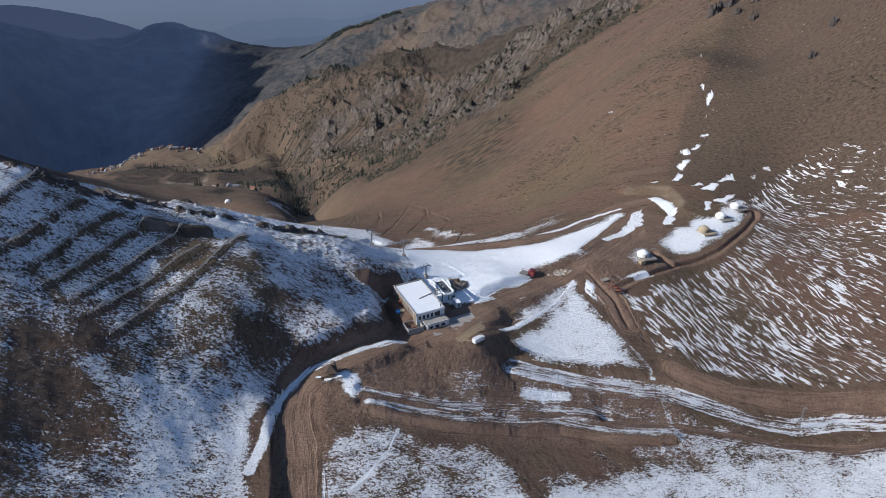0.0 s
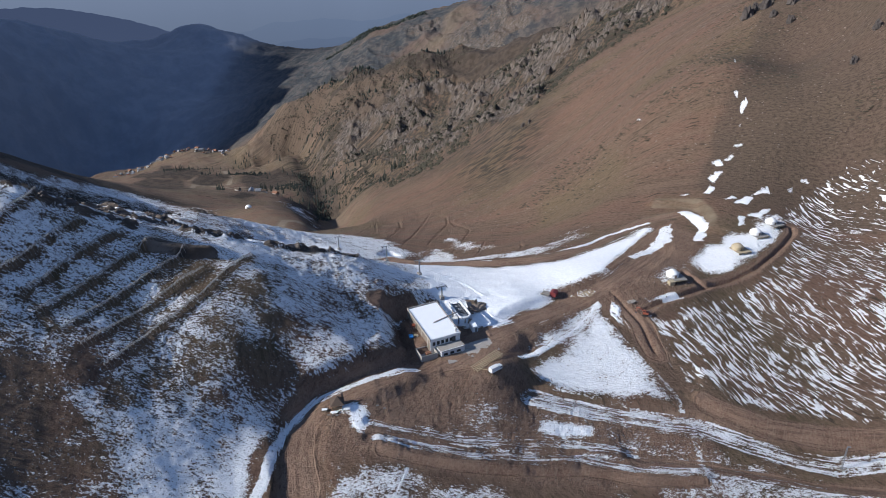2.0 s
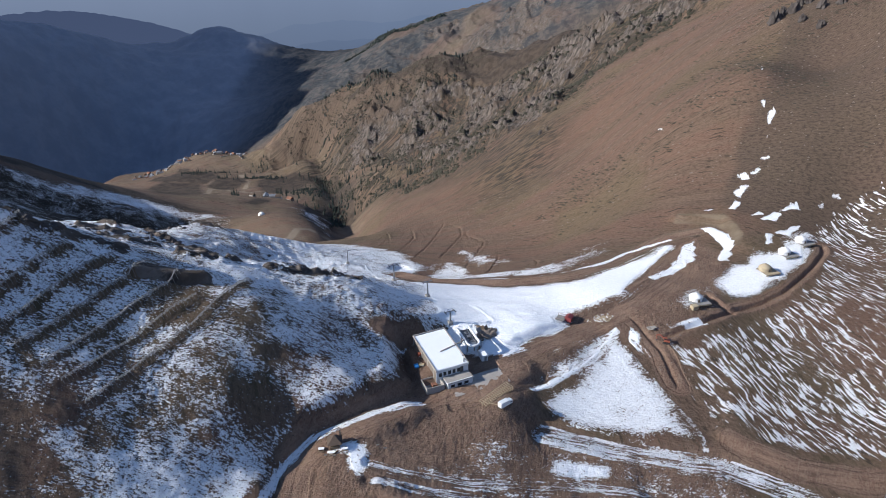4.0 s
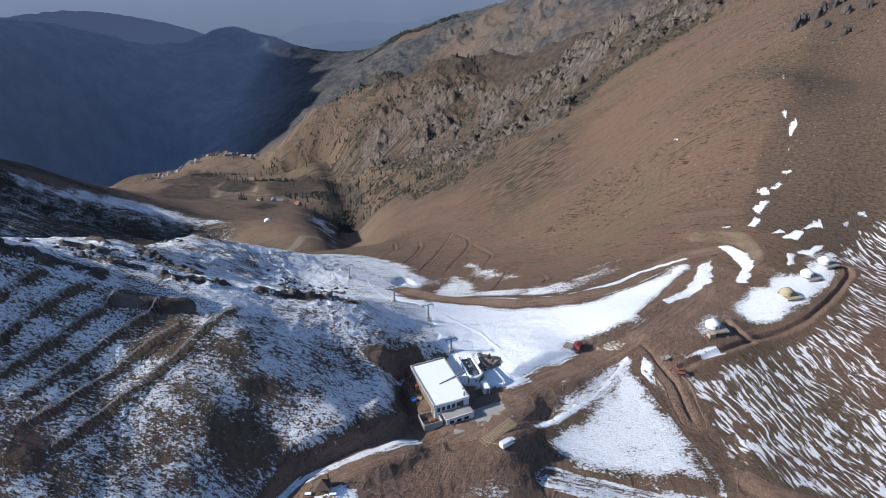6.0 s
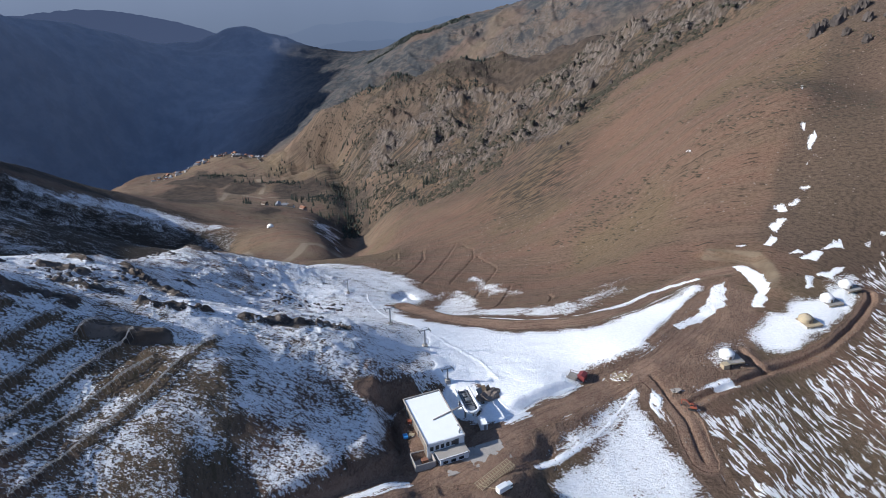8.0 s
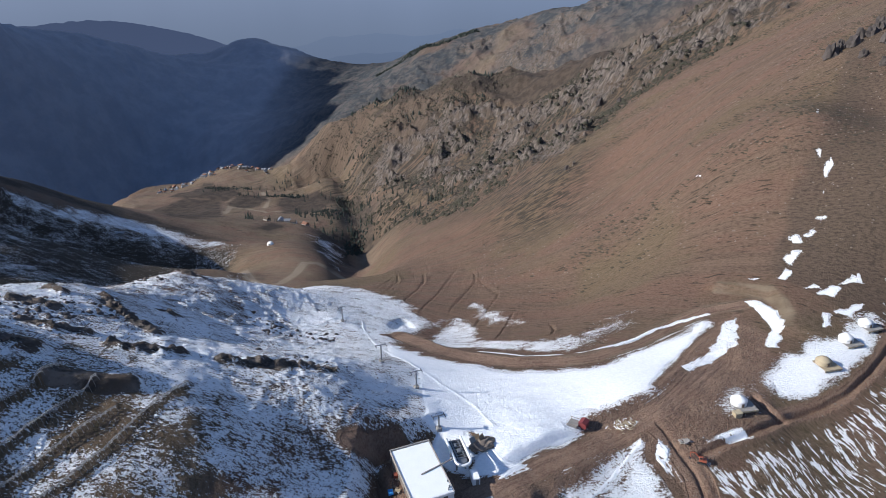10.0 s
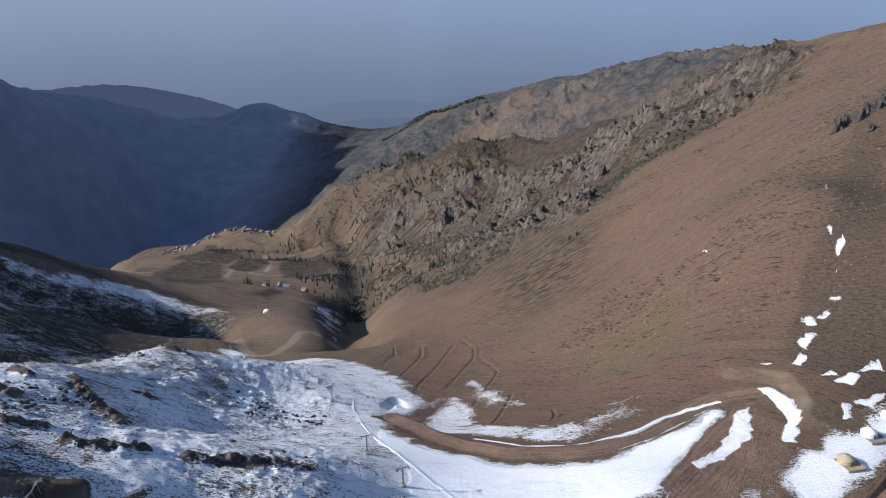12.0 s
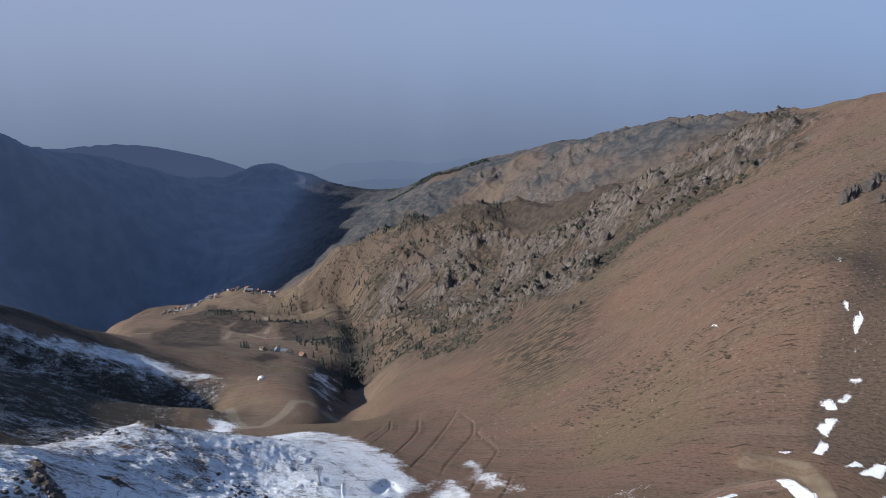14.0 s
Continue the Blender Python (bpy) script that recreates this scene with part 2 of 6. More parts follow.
# ---- the lie of the land: feature lines in metres (east, north, height) ----
LAND = {
    "west_slope": [(-126, 195, 55), (-98, 198, 38), (-84, 180, 25), (-103, 172, 34), (-67, 191, 22), (-55, 235, 28), (-39, 213, 15), (-77, 162, 15), (-66, 225, 35), (-47, 236, 23), (-70, 152, 8), (-100, 140, 20), (-113, 159, 34), (-32, 225, 12), (-86, 118, 12)],
    "west_crest": [(-142, 213, 73), (-117, 224, 57), (-97, 229, 46), (-82, 242, 40), (-64, 240, 32), (-43, 258, 24), (-28, 248, 16), (-152, 232, 62), (-142, 240, 56), (-128, 244, 50), (-110, 256, 40)],
    "pass_road": [(-53, 166, 4), (-53, 188, 6), (-44, 176, 5), (-27, 178, 4), (-14, 206, 3), (13, 217, 2), (8, 240, 2), (26, 268, 3), (39, 281, 0), (60, 290, 2)],
    "pass_apron": [(-16, 168, -1), (19, 188, -9), (24, 211, -6), (59, 232, -10), (52, 260, -4), (59, 269, -2), (78, 197, -20), (98, 261, -8), (40, 160, -16)],
    "east_field": [(135, 220, -27), (117, 248, -16), (145, 263, -16), (126, 285, -8), (173, 285, -8), (130, 190, -28), (200, 300, -3)],
    "yurt_terrace": [(82, 317, -1), (94, 293, 1), (132, 317, 1), (148, 339, 1), (160, 353, 2), (124, 352, -1), (124, 382, 2), (144, 393, 11), (195, 361, 2)],
    "snow_bowl": [(-18, 286, 5), (-35, 303, 3), (7, 264, 4), (38, 362, -18), (6, 440, -50), (-18, 423, -53), (-53, 422, -49), (-77, 401, -37), (-97, 382, -31), (50, 454, -41), (85, 410, -10), (20, 320, -8)],
    "west_back": [(-168, 404, -14), (-164, 323, 20), (-183, 304, 28), (-134, 296, 26), (-138, 338, 1), (-149, 450, -42), (-89, 299, 10), (-149, 619, -111), (-225, 350, -12), (-205, 440, -52), (-245, 430, -55), (-225, 525, -95), (-232, 605, -119), (-278, 632, -128), (-110, 500, -70)],
    "east_slope": [(166, 428, 28), (173, 450, 42), (177, 413, 28), (198, 382, 12), (171, 484, 60), (221, 496, 60), (219, 579, 84), (95, 507, -4), (46, 509, -38), (89, 627, -16), (54, 657, -27), (-3, 648, -62), (5, 598, -66), (-23, 544, -73), (52, 767, -34), (55, 883, -60), (10, 987, -90), (100, 909, -28), (-86, 1031, -160), (-117, 838, -152)],
    "east_crest": [(415, 993, 142), (369, 1055, 119), (328, 1152, 98), (245, 1189, 45), (178, 1217, 3), (112, 1227, -45), (0, 1338, -117), (260, 480, 92), (300, 420, 110), (330, 640, 130)],
    "valley": [(-234, 703, -132), (-267, 871, -178), (-201, 946, -230), (-160, 787, -174), (-164, 1003, -190), (-419, 1022, -228), (-306, 758, -146), (-404, 1554, -335), (-617, 1779, -426), (-852, 1612, -410), (-705, 1721, -370), (-290, 1250, -270), (-560, 1350, -300), (-850, 2000, -500)],
    # its high points beyond x -560 are an unseen ridge, added to shade the spur
    "west_spur": [(-280, 611, -112), (-291, 522, -82), (-403, 605, -72), (-331, 500, -56), (-479, 678, -58), (-471, 739, -94), (-457, 800, -131), (-548, 760, -98), (-560, 560, 30), (-620, 690, -20), (-700, 450, 90), (-650, 1000, -240)],
    "sunny_spur": [(130, 1400, -35), (28, 1455, -66), (-84, 1501, -100), (-195, 1539, -130), (-276, 1576, -158), (-374, 1656, -214), (-435, 1652, -250), (-525, 1655, -325), (-333, 1468, -239), (-464, 1556, -352), (100, 1800, -250), (-300, 1900, -330)],
    "far_ridge": [(700, 2450, 25), (380, 2460, 5), (611, 2131, 45), (360, 2338, 18), (115, 2556, -70), (-172, 2743, -152), (-443, 2799, -246), (-552, 2767, -312), (23, 2293, -176), (-204, 2424, -240), (-541, 2349, -330)],
    "far_hill": [(-1358, 3578, -277), (-1215, 3688, -357), (-1076, 3851, -454), (-938, 3939, -544), (-1564, 3407, -362), (-1059, 2916, -494), (-1153, 2663, -538)],
    "west_mountain": [(-1815, 2287, -55), (-1939, 2662, -133), (-1936, 2938, -184), (-1902, 3222, -268), (-1867, 3574, -381), (-1432, 1789, -246), (-1617, 2566, -415), (-1434, 2629, -624), (-1431, 2098, -537), (-1435, 2406, -714), (-2260, 2416, -166), (-2185, 1966, -46)],
    "outer": [(-2248, 3141, -420), (-2236, 3570, -520), (-2052, 3807, -560), (-1740, 4075, -620), (0, -400, -150), (-500, -100, 120), (500, -100, -60), (700, 500, 190), (900, 1400, 50), (520, 1350, 0), (400, 1650, -170), (60, 1700, -270), (-150, 1880, -340), (0, 4500, -700), (-3500, 3000, -500), (3500, 3000, -200), (-3500, -500, -300), (3500, -500, -300), (0, -3500, -600), (1500, 3500, -300), (-700, 4200, -720), (-1800, 4200, -650)],
}
SPOTS = np.array([p for line in LAND.values() for p in line], float)


def spline(centres, values, smooth):
    """Thin-plate spline through the feature lines, in kilometres."""
    n = len(centres)
    r2 = ((centres[:, None] - centres[None]) ** 2).sum(-1)
    k = 0.5 * r2 * np.log(r2 + 1e-12)
    p = np.c_[np.ones(n), centres]
    a = np.zeros((n + 3, n + 3))
    a[:n, :n], a[:n, n:], a[n:, :n] = k + smooth * np.eye(n), p, p.T
    return np.linalg.solve(a, np.r_[values, np.zeros(3)])


WEIGHTS = spline(SPOTS[:, :2] / 1000, SPOTS[:, 2], 1e-5)


def bare(x, y):
    """Height of the smooth land."""
    x, y = np.asarray(x, float) / 1000, np.asarray(y, float) / 1000
    z = WEIGHTS[-3] + WEIGHTS[-2] * x + WEIGHTS[-1] * y
    for (cx, cy, _), w in zip(SPOTS / 1000, WEIGHTS[:-3]):
        r2 = (x - cx) ** 2 + (y - cy) ** 2
        z = z + w * 0.5 * r2 * np.log(r2 + 1e-12)
    return z


# ---- noise on arrays ----
def hashed(ix, iy, seed):
    h = (ix.astype(np.int64) * 374761393 + iy.astype(np.int64) * 668265263 + seed * 974711) & 0xFFFFFFFF
    h = ((h ^ (h >> 13)) * 1274126177) & 0xFFFFFFFF
    return ((h ^ (h >> 16)) & 0xFFFF) / 65535.0


def grain(x, y, seed=0):
    """Smooth value noise, -1 to 1, one cell a unit."""
    ix, iy = np.floor(x), np.floor(y)
    fx, fy = x - ix, y - iy
    ux, uy = fx * fx * fx * (fx * (fx * 6 - 15) + 10), fy * fy * fy * (fy * (fy * 6 - 15) + 10)
    a, b = hashed(ix, iy, seed), hashed(ix + 1, iy, seed)
    c, d = hashed(ix, iy + 1, seed), hashed(ix + 1, iy + 1, seed)
    return ((a + (b - a) * ux) * (1 - uy) + (c + (d - c) * ux) * uy) * 2 - 1


def fractal(x, y, size, octaves, seed=0, ridged=False):
    total, amp, norm = 0.0, 1.0, 0.0
    for i in range(octaves):
        c, s = math.cos(0.6 * i), math.sin(0.6 * i)
        v = grain((x * c - y * s) / size + 17.3 * i, (x * s + y * c) / size - 9.1 * i, seed + i)
        total = total + amp * ((1 - 2 * np.abs(v)) if ridged else v)
        norm += amp
        amp, size = amp * 0.5, size * 0.48
    return total / norm


def step(a, b, v):
    t = np.clip((v - a) / (b - a), 0, 1)
    return t * t * (3 - 2 * t)


def along(line, x, y):
    """Distance to a polyline in plan, and the height interpolated along it."""
    best, z = np.full(x.shape, 1e9), np.zeros(x.shape)
    for a, b in zip(line[:-1], line[1:]):
        dx, dy = b[0] - a[0], b[1] - a[1]
        t = np.clip(((x - a[0]) * dx + (y - a[1]) * dy) / (dx * dx + dy * dy), 0, 1)
        d = np.hypot(x - a[0] - t * dx, y - a[1] - t * dy)
        near = d < best
        best = np.where(near, d, best)
        if len(a) > 2:
            z = np.where(near, a[2] + t * (b[2] - a[2]), z)
    return best, z


def inside(ring, x, y):
    """Signed distance to a closed outline in plan, positive inside."""
    d, _ = along([*ring, ring[0]], x, y)
    odd = np.zeros(x.shape, bool)
    for (x0, y0), (x1, y1) in zip(ring, [*ring[1:], ring[0]]):
        if y0 != y1:
            odd ^= ((y0 > y) != (y1 > y)) & (x < (x1 - x0) * (y - y0) / (y1 - y0) + x0)
    return np.where(odd, d, -d)


# ---- roads, cuts, trenches and snow fields in plan ----
MAIN_ROAD = [(-36, 120), (-39, 144), (-42, 159), (-46, 173), (-47, 185), (-41, 194), (-29, 204), (-13, 219), (4, 234), (25, 255), (50, 275), (67, 287), (79, 302), (96, 328)]
ROAD_SNOW = [(-55, 150), (-53, 160), (-53, 171), (-52, 183), (-46, 194), (-38, 200), (-25, 209), (-15, 217)]
TRACK_1 = [(-24, 180), (-12, 181), (3, 182), (22, 187), (39, 192), (58, 191), (79, 194)]
TRACK_2 = [(-26, 187), (-16, 186), (3, 188), (23, 194), (42, 199), (60, 200)]
EAST_ROAD = [(26, 214), (46, 215), (68, 215), (85, 216), (102, 212), (119, 209), (134, 208), (151, 211), (168, 210), (200, 206), (260, 200)]
EAST_BANK = [(90, 225), (97, 222), (110, 219), (138, 219), (159, 219), (173, 218), (230, 212)]
SOUTH_BANK = [(60, 196), (84, 198), (105, 198), (125, 197), (146, 197), (163, 200), (200, 198)]
SOUTH_LIP = [(-22, 176), (0, 177), (20, 181), (40, 187), (60, 187), (80, 190)]
ROAD_CUT = [(-52, 186), (-48, 196), (-38, 204), (-29, 211), (-22, 219), (-20, 228)]
DITCH_CUT = [(-46, 130), (-47, 145), (-50, 158), (-52, 172)]
HOUSE_CUT = [(-22, 224), (-25, 236), (-30, 242), (-24, 248), (-16, 258), (-9, 268)]
TRENCH = [(170, 350), (168, 344), (151, 322), (137, 308), (125, 300), (112, 293), (95, 281), (83, 274), (77, 270)]
TRENCH_SOUTH = [(65, 280), (69, 272), (74, 262), (76, 253), (77, 248)]
YURT_DITCH = [(101, 299), (105, 293), (109, 290)]
BOWL_ROAD = [(-45, 398), (-30, 384), (-21, 366), (-4, 345), (14, 333), (35, 330), (50, 333), (67, 345), (85, 361), (102, 371), (123, 373)]
CIRQUE = [(109, 387), (119, 382), (129, 377), (132, 368), (132, 359), (128, 350)]
SPUR_HOLLOW = [(-430, 590), (-340, 630), (-280, 655)]
TERRACE_EDGE = [(-470, 560), (-478, 720), (-462, 775), (-500, 872), (-622, 1085), (-735, 1290), (-880, 1570), (-960, 1760), (-1000, 2000)]
# unseen massif, added only to cast shade over the far west
SHADE_MASSIF = [(-2900, 700, 509), (-2950, 1150, 703), (-3050, 1600, 1153), (-3150, 2100, 1282), (-3300, 2600, 1356), (-3450, 3000, 1349)]
RAVINE = [(-122, 600), (-130, 640), (-150, 740), (-166, 815), (-201, 946), (-290, 1250), (-420, 1600)]
CROSS_TRAIL = [(60, 264), (66, 252), (73, 240), (80, 229), (82, 218), (83, 207), (83, 194), (83, 180)]
CONE_TRAIL = [(58, 272), (53, 265), (44, 252), (33, 240), (23, 231)]
SNOW_TRACK = [(-68, 410), (-65, 399), (-51, 369), (-35, 335), (-24, 314), (-11, 296), (2, 282), (10, 270)]
VALLEY_ROADS = [
    [(-440, 1000), (-479, 1079), (-485, 1147), (-501, 1197), (-466, 1192), (-418, 1153), (-388, 1175), (-350, 1213), (-333, 1257), (-322, 1301)],
    [(-238, 640), (-212, 593), (-194, 573), (-179, 575), (-178, 605), (-179, 641), (-169, 649), (-154, 642), (-142, 634)],
    [(-487, 1320), (-451, 1255), (-439, 1203)],
    [(-501, 1197), (-520, 1248), (-506, 1285)],
    [(-655, 1157), (-609, 1186), (-547, 1169), (-485, 1147)],
]
PISTE_DITCHES = [[(-30, 569), (-37, 505), (-43, 461)], [(-26, 562), (-15, 537), (-13, 517), (-25, 460)], [(-56, 561), (-52, 536), (-58, 475)], [(-77, 562), (-73, 542), (-77, 508)], [(-79, 560), (-85, 519)], [(-11, 516), (4, 481), (3, 472), (-7, 430)], [(14, 439), (6, 390)], [(34, 396), (35, 386), (33, 376), (27, 374)]]
FENCE_LINES = [
    [(-143, 189), (-137, 201), (-133, 216)],
    [(-136, 178), (-130, 190), (-124, 207), (-121, 217)],
    [(-124, 186), (-118, 202), (-111, 222)],
    [(-119, 182), (-111, 200), (-101, 224)],
    [(-112, 180), (-105, 196), (-97, 213), (-92, 224)],
    [(-106, 178), (-98, 195), (-89, 212), (-85, 219)],
    [(-99, 175), (-91, 193), (-82, 209), (-76, 228), (-74, 236)],
]
YARD = [(-19, 224), (-8, 216), (12, 222), (18, 240), (8, 254), (-6, 256), (-21, 247)]
HOUSE_BANK = [(-11.5, 231.0), (-19.3, 244.9), (-22.5, 243.1), (-14.9, 229.1)]
YARD_MUD = [(-17, 225), (-8, 216), (12, 222), (24, 234), (22, 244), (9, 247), (4, 242), (-2, 246), (-13, 246), (-16, 240)]
CONE = [(57, 269), (66, 252), (74, 236), (78, 225), (58, 221), (42, 220), (28, 222), (24, 227), (35, 238), (49, 255)]
STRIPES = [(62, 268), (76, 250), (84, 236), (93, 229), (111, 225), (139, 226), (175, 224), (230, 220), (290, 330), (250, 372), (216, 392), (196, 386), (184, 376), (173, 370), (171, 346), (140, 303), (112, 284), (84, 268)]
WEST_SNOW = [(-300, 60), (-62, 60), (-54, 140), (-56, 170), (-53, 187), (-40, 203), (-24, 219), (-22, 240), (-8, 262), (-2, 276), (-14, 300), (-38, 345), (-56, 378), (-50, 410), (-52, 440), (-78, 478), (-108, 503), (-135, 530), (-160, 500), (-178, 440), (-188, 400), (-190, 345), (-215, 305), (-300, 260)]
BOWL_SNOW = [(-14, 262), (-22, 300), (-45, 350), (-52, 385), (-40, 372), (-17, 338), (1, 326), (16, 321), (27, 318), (43, 319), (53, 326), (63, 333), (81, 348), (97, 361), (102, 362), (97, 350), (89, 337), (78, 319), (69, 302), (61, 293), (44, 283), (37, 276), (45, 270), (34, 260), (23, 249), (12, 246), (5, 256)]
TERRACE_SNOW = [(108, 312), (121, 329), (128, 330), (136, 343), (144, 345), (157, 357), (166, 361), (169, 355), (161, 337), (151, 325), (136, 313), (126, 304), (117, 300), (110, 299)]
SHELF_SNOW = [(-28, 379), (-29, 417), (-21, 448), (-11, 443), (-5, 426), (-4, 393), (15, 377), (34, 366), (42, 371), (50, 354), (40, 343), (20, 352), (-2, 366)]
SHELF_PATCH = [(-14, 478), (-4, 465), (2, 456), (15, 435), (19, 421), (-1, 427), (-8, 446)]
SHELF_EAST = [(42, 371), (56, 380), (70, 383), (74, 371), (65, 362), (52, 349), (43, 344)]
BOWL_WEST = [(-107, 513), (-78, 490), (-54, 462), (-32, 440), (-24, 445), (-33, 420), (-45, 397), (-49, 395), (-62, 413), (-77, 409)]
SNOW_RINGS = [
    (BOWL_SNOW, 0.86, 3.0), (TERRACE_SNOW, 0.8, 3.0), (CONE, 0.78, 3.0),
    ([(-38, 171), (-29, 171), (-17, 173), (-4, 173), (14, 174), (24, 167), (30, 150), (30, 110), (-33, 110), (-34, 145)], 0.58, 3.0),
    ([(29, 162), (48, 172), (79, 182), (112, 190), (160, 196), (230, 190), (230, 100), (24, 100)], 0.74, 7.0),
    ([(81, 203), (107, 202), (130, 197), (131, 190), (101, 185), (69, 178), (60, 184)], 0.56, 5.0),
    ([(29, 206), (43, 209), (48, 208), (46, 203), (36, 200), (28, 201)], 1.0, 1.5),
    ([(79, 276), (89, 282), (94, 281), (86, 276), (79, 274)], 0.95, 1.2),
    ([(86, 292), (92, 303), (104, 306), (104, 296), (97, 288), (89, 287)], 0.6, 3.0),
    
    
    ([(-41, 190), (-36, 195), (-29, 193), (-26, 186), (-29, 181), (-32, 183), (-34, 189)], 0.95, 1.2),
    ([(-20, 184), (-8, 192), (-4, 189), (-14, 183)], 0.5, 2.0),
    ([(50, 207), (60, 207), (74, 203), (76, 198), (66, 199)], 0.6, 2.5),
    ([(36, 250), (50, 268), (56, 268), (44, 253), (26, 234), (24, 240)], 0.7, 2.5), ([(63, 268), (66, 276), (69, 270), (66, 262)], 0.8, 1.5),
    ([(-232, 817), (-205, 835), (-190, 800), (-160, 690), (-148, 650), (-176, 690), (-205, 780)], 0.62, 9.0),
    ([(-455, 640), (-426, 648), (-407, 690), (-389, 725), (-345, 730), (-285, 722), (-300, 706), (-340, 690), (-380, 672), (-410, 645), (-440, 620)], 0.66, 9.0),
    ([(-520, 560), (-430, 600), (-380, 575), (-330, 520), (-360, 480), (-520, 480)], 0.42, 25.0),
    ([(-226, 600), (-204, 575), (-190, 545), (-215, 550)], 0.75, 7.0),
    ([(-262, 608), (-230, 618), (-222, 610), (-255, 596)], 0.7, 5.0),
    ([(-46, 208), (-31, 215), (-23, 225), (-22, 238), (-32, 238), (-44, 222)], 0.66, 2.0),
    ([(-12, 179), (30, 184), (85, 187), (86, 213), (30, 212), (2, 204)], 0.34, 4.0), (SHELF_SNOW, 0.66, 3.0), (SHELF_PATCH, 0.6, 4.0), (SHELF_EAST, 0.46, 5.0), (BOWL_WEST, 0.72, 4.0),
]
SNOW_OVER = [([(-15, 250), (-6, 264), (5, 263), (4, 247), (-3, 248), (-8, 252)], 0.88), ([(79, 274), (83, 279), (93, 283), (96, 280), (88, 276)], 0.95), ([(2, 246), (6, 258), (14, 262), (22, 254), (15, 247), (8, 248)], 0.85), ([(88, 288), (92, 300), (100, 300), (98, 290)], 0.6), ([(62, 266), (64, 274), (67, 270), (65, 263)], 0.9), ([(27, 231), (42, 247), (55, 262), (60, 272), (56, 272), (48, 262), (32, 245)], 0.66)]
# crisp leftovers of snow on the shoulder, by the hairpin and between the yurts
SHOULDER_PATCHES = [[(171, 443), (172, 450), (177, 455), (175, 449)], [(146, 412), (151, 412), (151, 406), (147, 406)], [(152, 411), (158, 414), (159, 410), (154, 408)], [(139, 397), (146, 402), (149, 400), (143, 392)], [(134, 384), (140, 390), (143, 389), (137, 382)], [(122, 387), (125, 388), (127, 386), (125, 385)], [(160, 419), (165, 421), (165, 418)], [(171, 460), (173, 460), (172, 457)], [(167, 437), (169, 437), (168, 435)]]
SMALL_PATCHES = [[(171, 440), (174, 440), (173, 438)], [(177, 487), (181, 494), (178, 486)], [(120, 493), (122, 491), (121, 489)], [(144, 376), (148, 378), (150, 376)], [(148, 372), (155, 378), (159, 376), (154, 370)], [(159, 378), (169, 384), (169, 379), (164, 379)], [(188, 387), (191, 388), (192, 386), (190, 385)], [(179, 381), (182, 383), (181, 380)], [(184, 378), (186, 379), (186, 376)], [(142, 348), (146, 359), (149, 358), (146, 351)], [(152, 361), (159, 365), (165, 367), (157, 358)]]
HAIRPIN_SNOW = [[(119, 375), (123, 364), (124, 354), (116, 334), (120, 335), (128, 350), (130, 361), (125, 373)], [(81, 319), (93, 332), (101, 347), (107, 360), (112, 362), (106, 338), (98, 330), (91, 322), (82, 314)]]
# dark heath showing through the snow of the west slope
CREST_CRAGS = [[(-145, 309), (-130, 293), (-121, 289), (-104, 273)], [(-129, 247), (-118, 246), (-111, 251)], [(-101, 244), (-92, 247), (-83, 252)], [(-73, 255), (-62, 262), (-43, 271)], [(-151, 270), (-137, 273)], [(-137, 331), (-127, 330)], [(-140, 214), (-128, 219), (-120, 223), (-111, 229)], [(-168, 403), (-152, 402)], [(-158, 297), (-151, 295)]]
WEST_HEATHS = [[(-83, 186), (-78, 188), (-73, 185), (-77, 182)], [(-73, 198), (-66, 199), (-55, 206), (-51, 201), (-59, 186), (-63, 187), (-67, 193)], [(-74, 217), (-67, 222), (-64, 220), (-70, 212)], [(-63, 210), (-56, 215), (-53, 213), (-59, 207)], [(-119, 167), (-113, 169), (-105, 165), (-95, 154), (-83, 149), (-86, 140), (-113, 140)], [(-123, 185), (-119, 184), (-102, 175), (-90, 169), (-95, 165), (-107, 172), (-118, 180)], [(-102, 212), (-84, 224), (-80, 216), (-91, 204), (-97, 207)]]
CREST_SNOW = [(-165, 457), (-160, 520), (-135, 540), (-108, 535), (-72, 498), (-48, 462), (-45, 402), (-35, 339), (-36, 282), (-58, 281), (-115, 358)]
SNOW_LINES = [(ROAD_SNOW, 1.5, 0.78), (TRACK_1, 1.7, 0.62), (TRACK_2, 1.4, 0.58), (EAST_ROAD, 4.2, 0.6), (CROSS_TRAIL, 1.3, 0.5), (CONE_TRAIL, 0.9, 1.0), (SNOW_TRACK, 0.7, 0.9),
              ([(-31, 142), (-28, 146), (-22, 154), (-16, 165), (-14, 172)], 0.5, 1.0), ([(0, 357), (20, 342), (43, 337), (59, 343), (68, 349), (77, 357), (88, 363), (102, 368)], 0.9, 1.0), ([(54, 332), (69, 341), (83, 353), (97, 362)], 0.5, 0.95)]
MUD_APRON = [(-44, 190), (-19, 214), (-16, 226), (-10, 240), (0, 250), (10, 245), (24, 248), (45, 270), (38, 284), (62, 296), (80, 318), (94, 345), (112, 366), (120, 345), (110, 308), (104, 290), (80, 270), (76, 250), (60, 270), (40, 246), (23, 228), (26, 220), (49, 219), (78, 222), (90, 222), (90, 178), (62, 184), (24, 178), (-6, 176), (-40, 171), (-34, 140), (-33, 110), (-48, 110), (-49, 170)]
ROCK_BAND = [(-351, 1359), (-195, 1148), (-110, 960), (-60, 820), (-15, 735), (40, 690), (75, 715), (136, 810), (205, 815), (268, 830), (330, 930), (350, 1130), (240, 1180), (150, 1240), (20, 1330), (-120, 1450), (-260, 1480)]
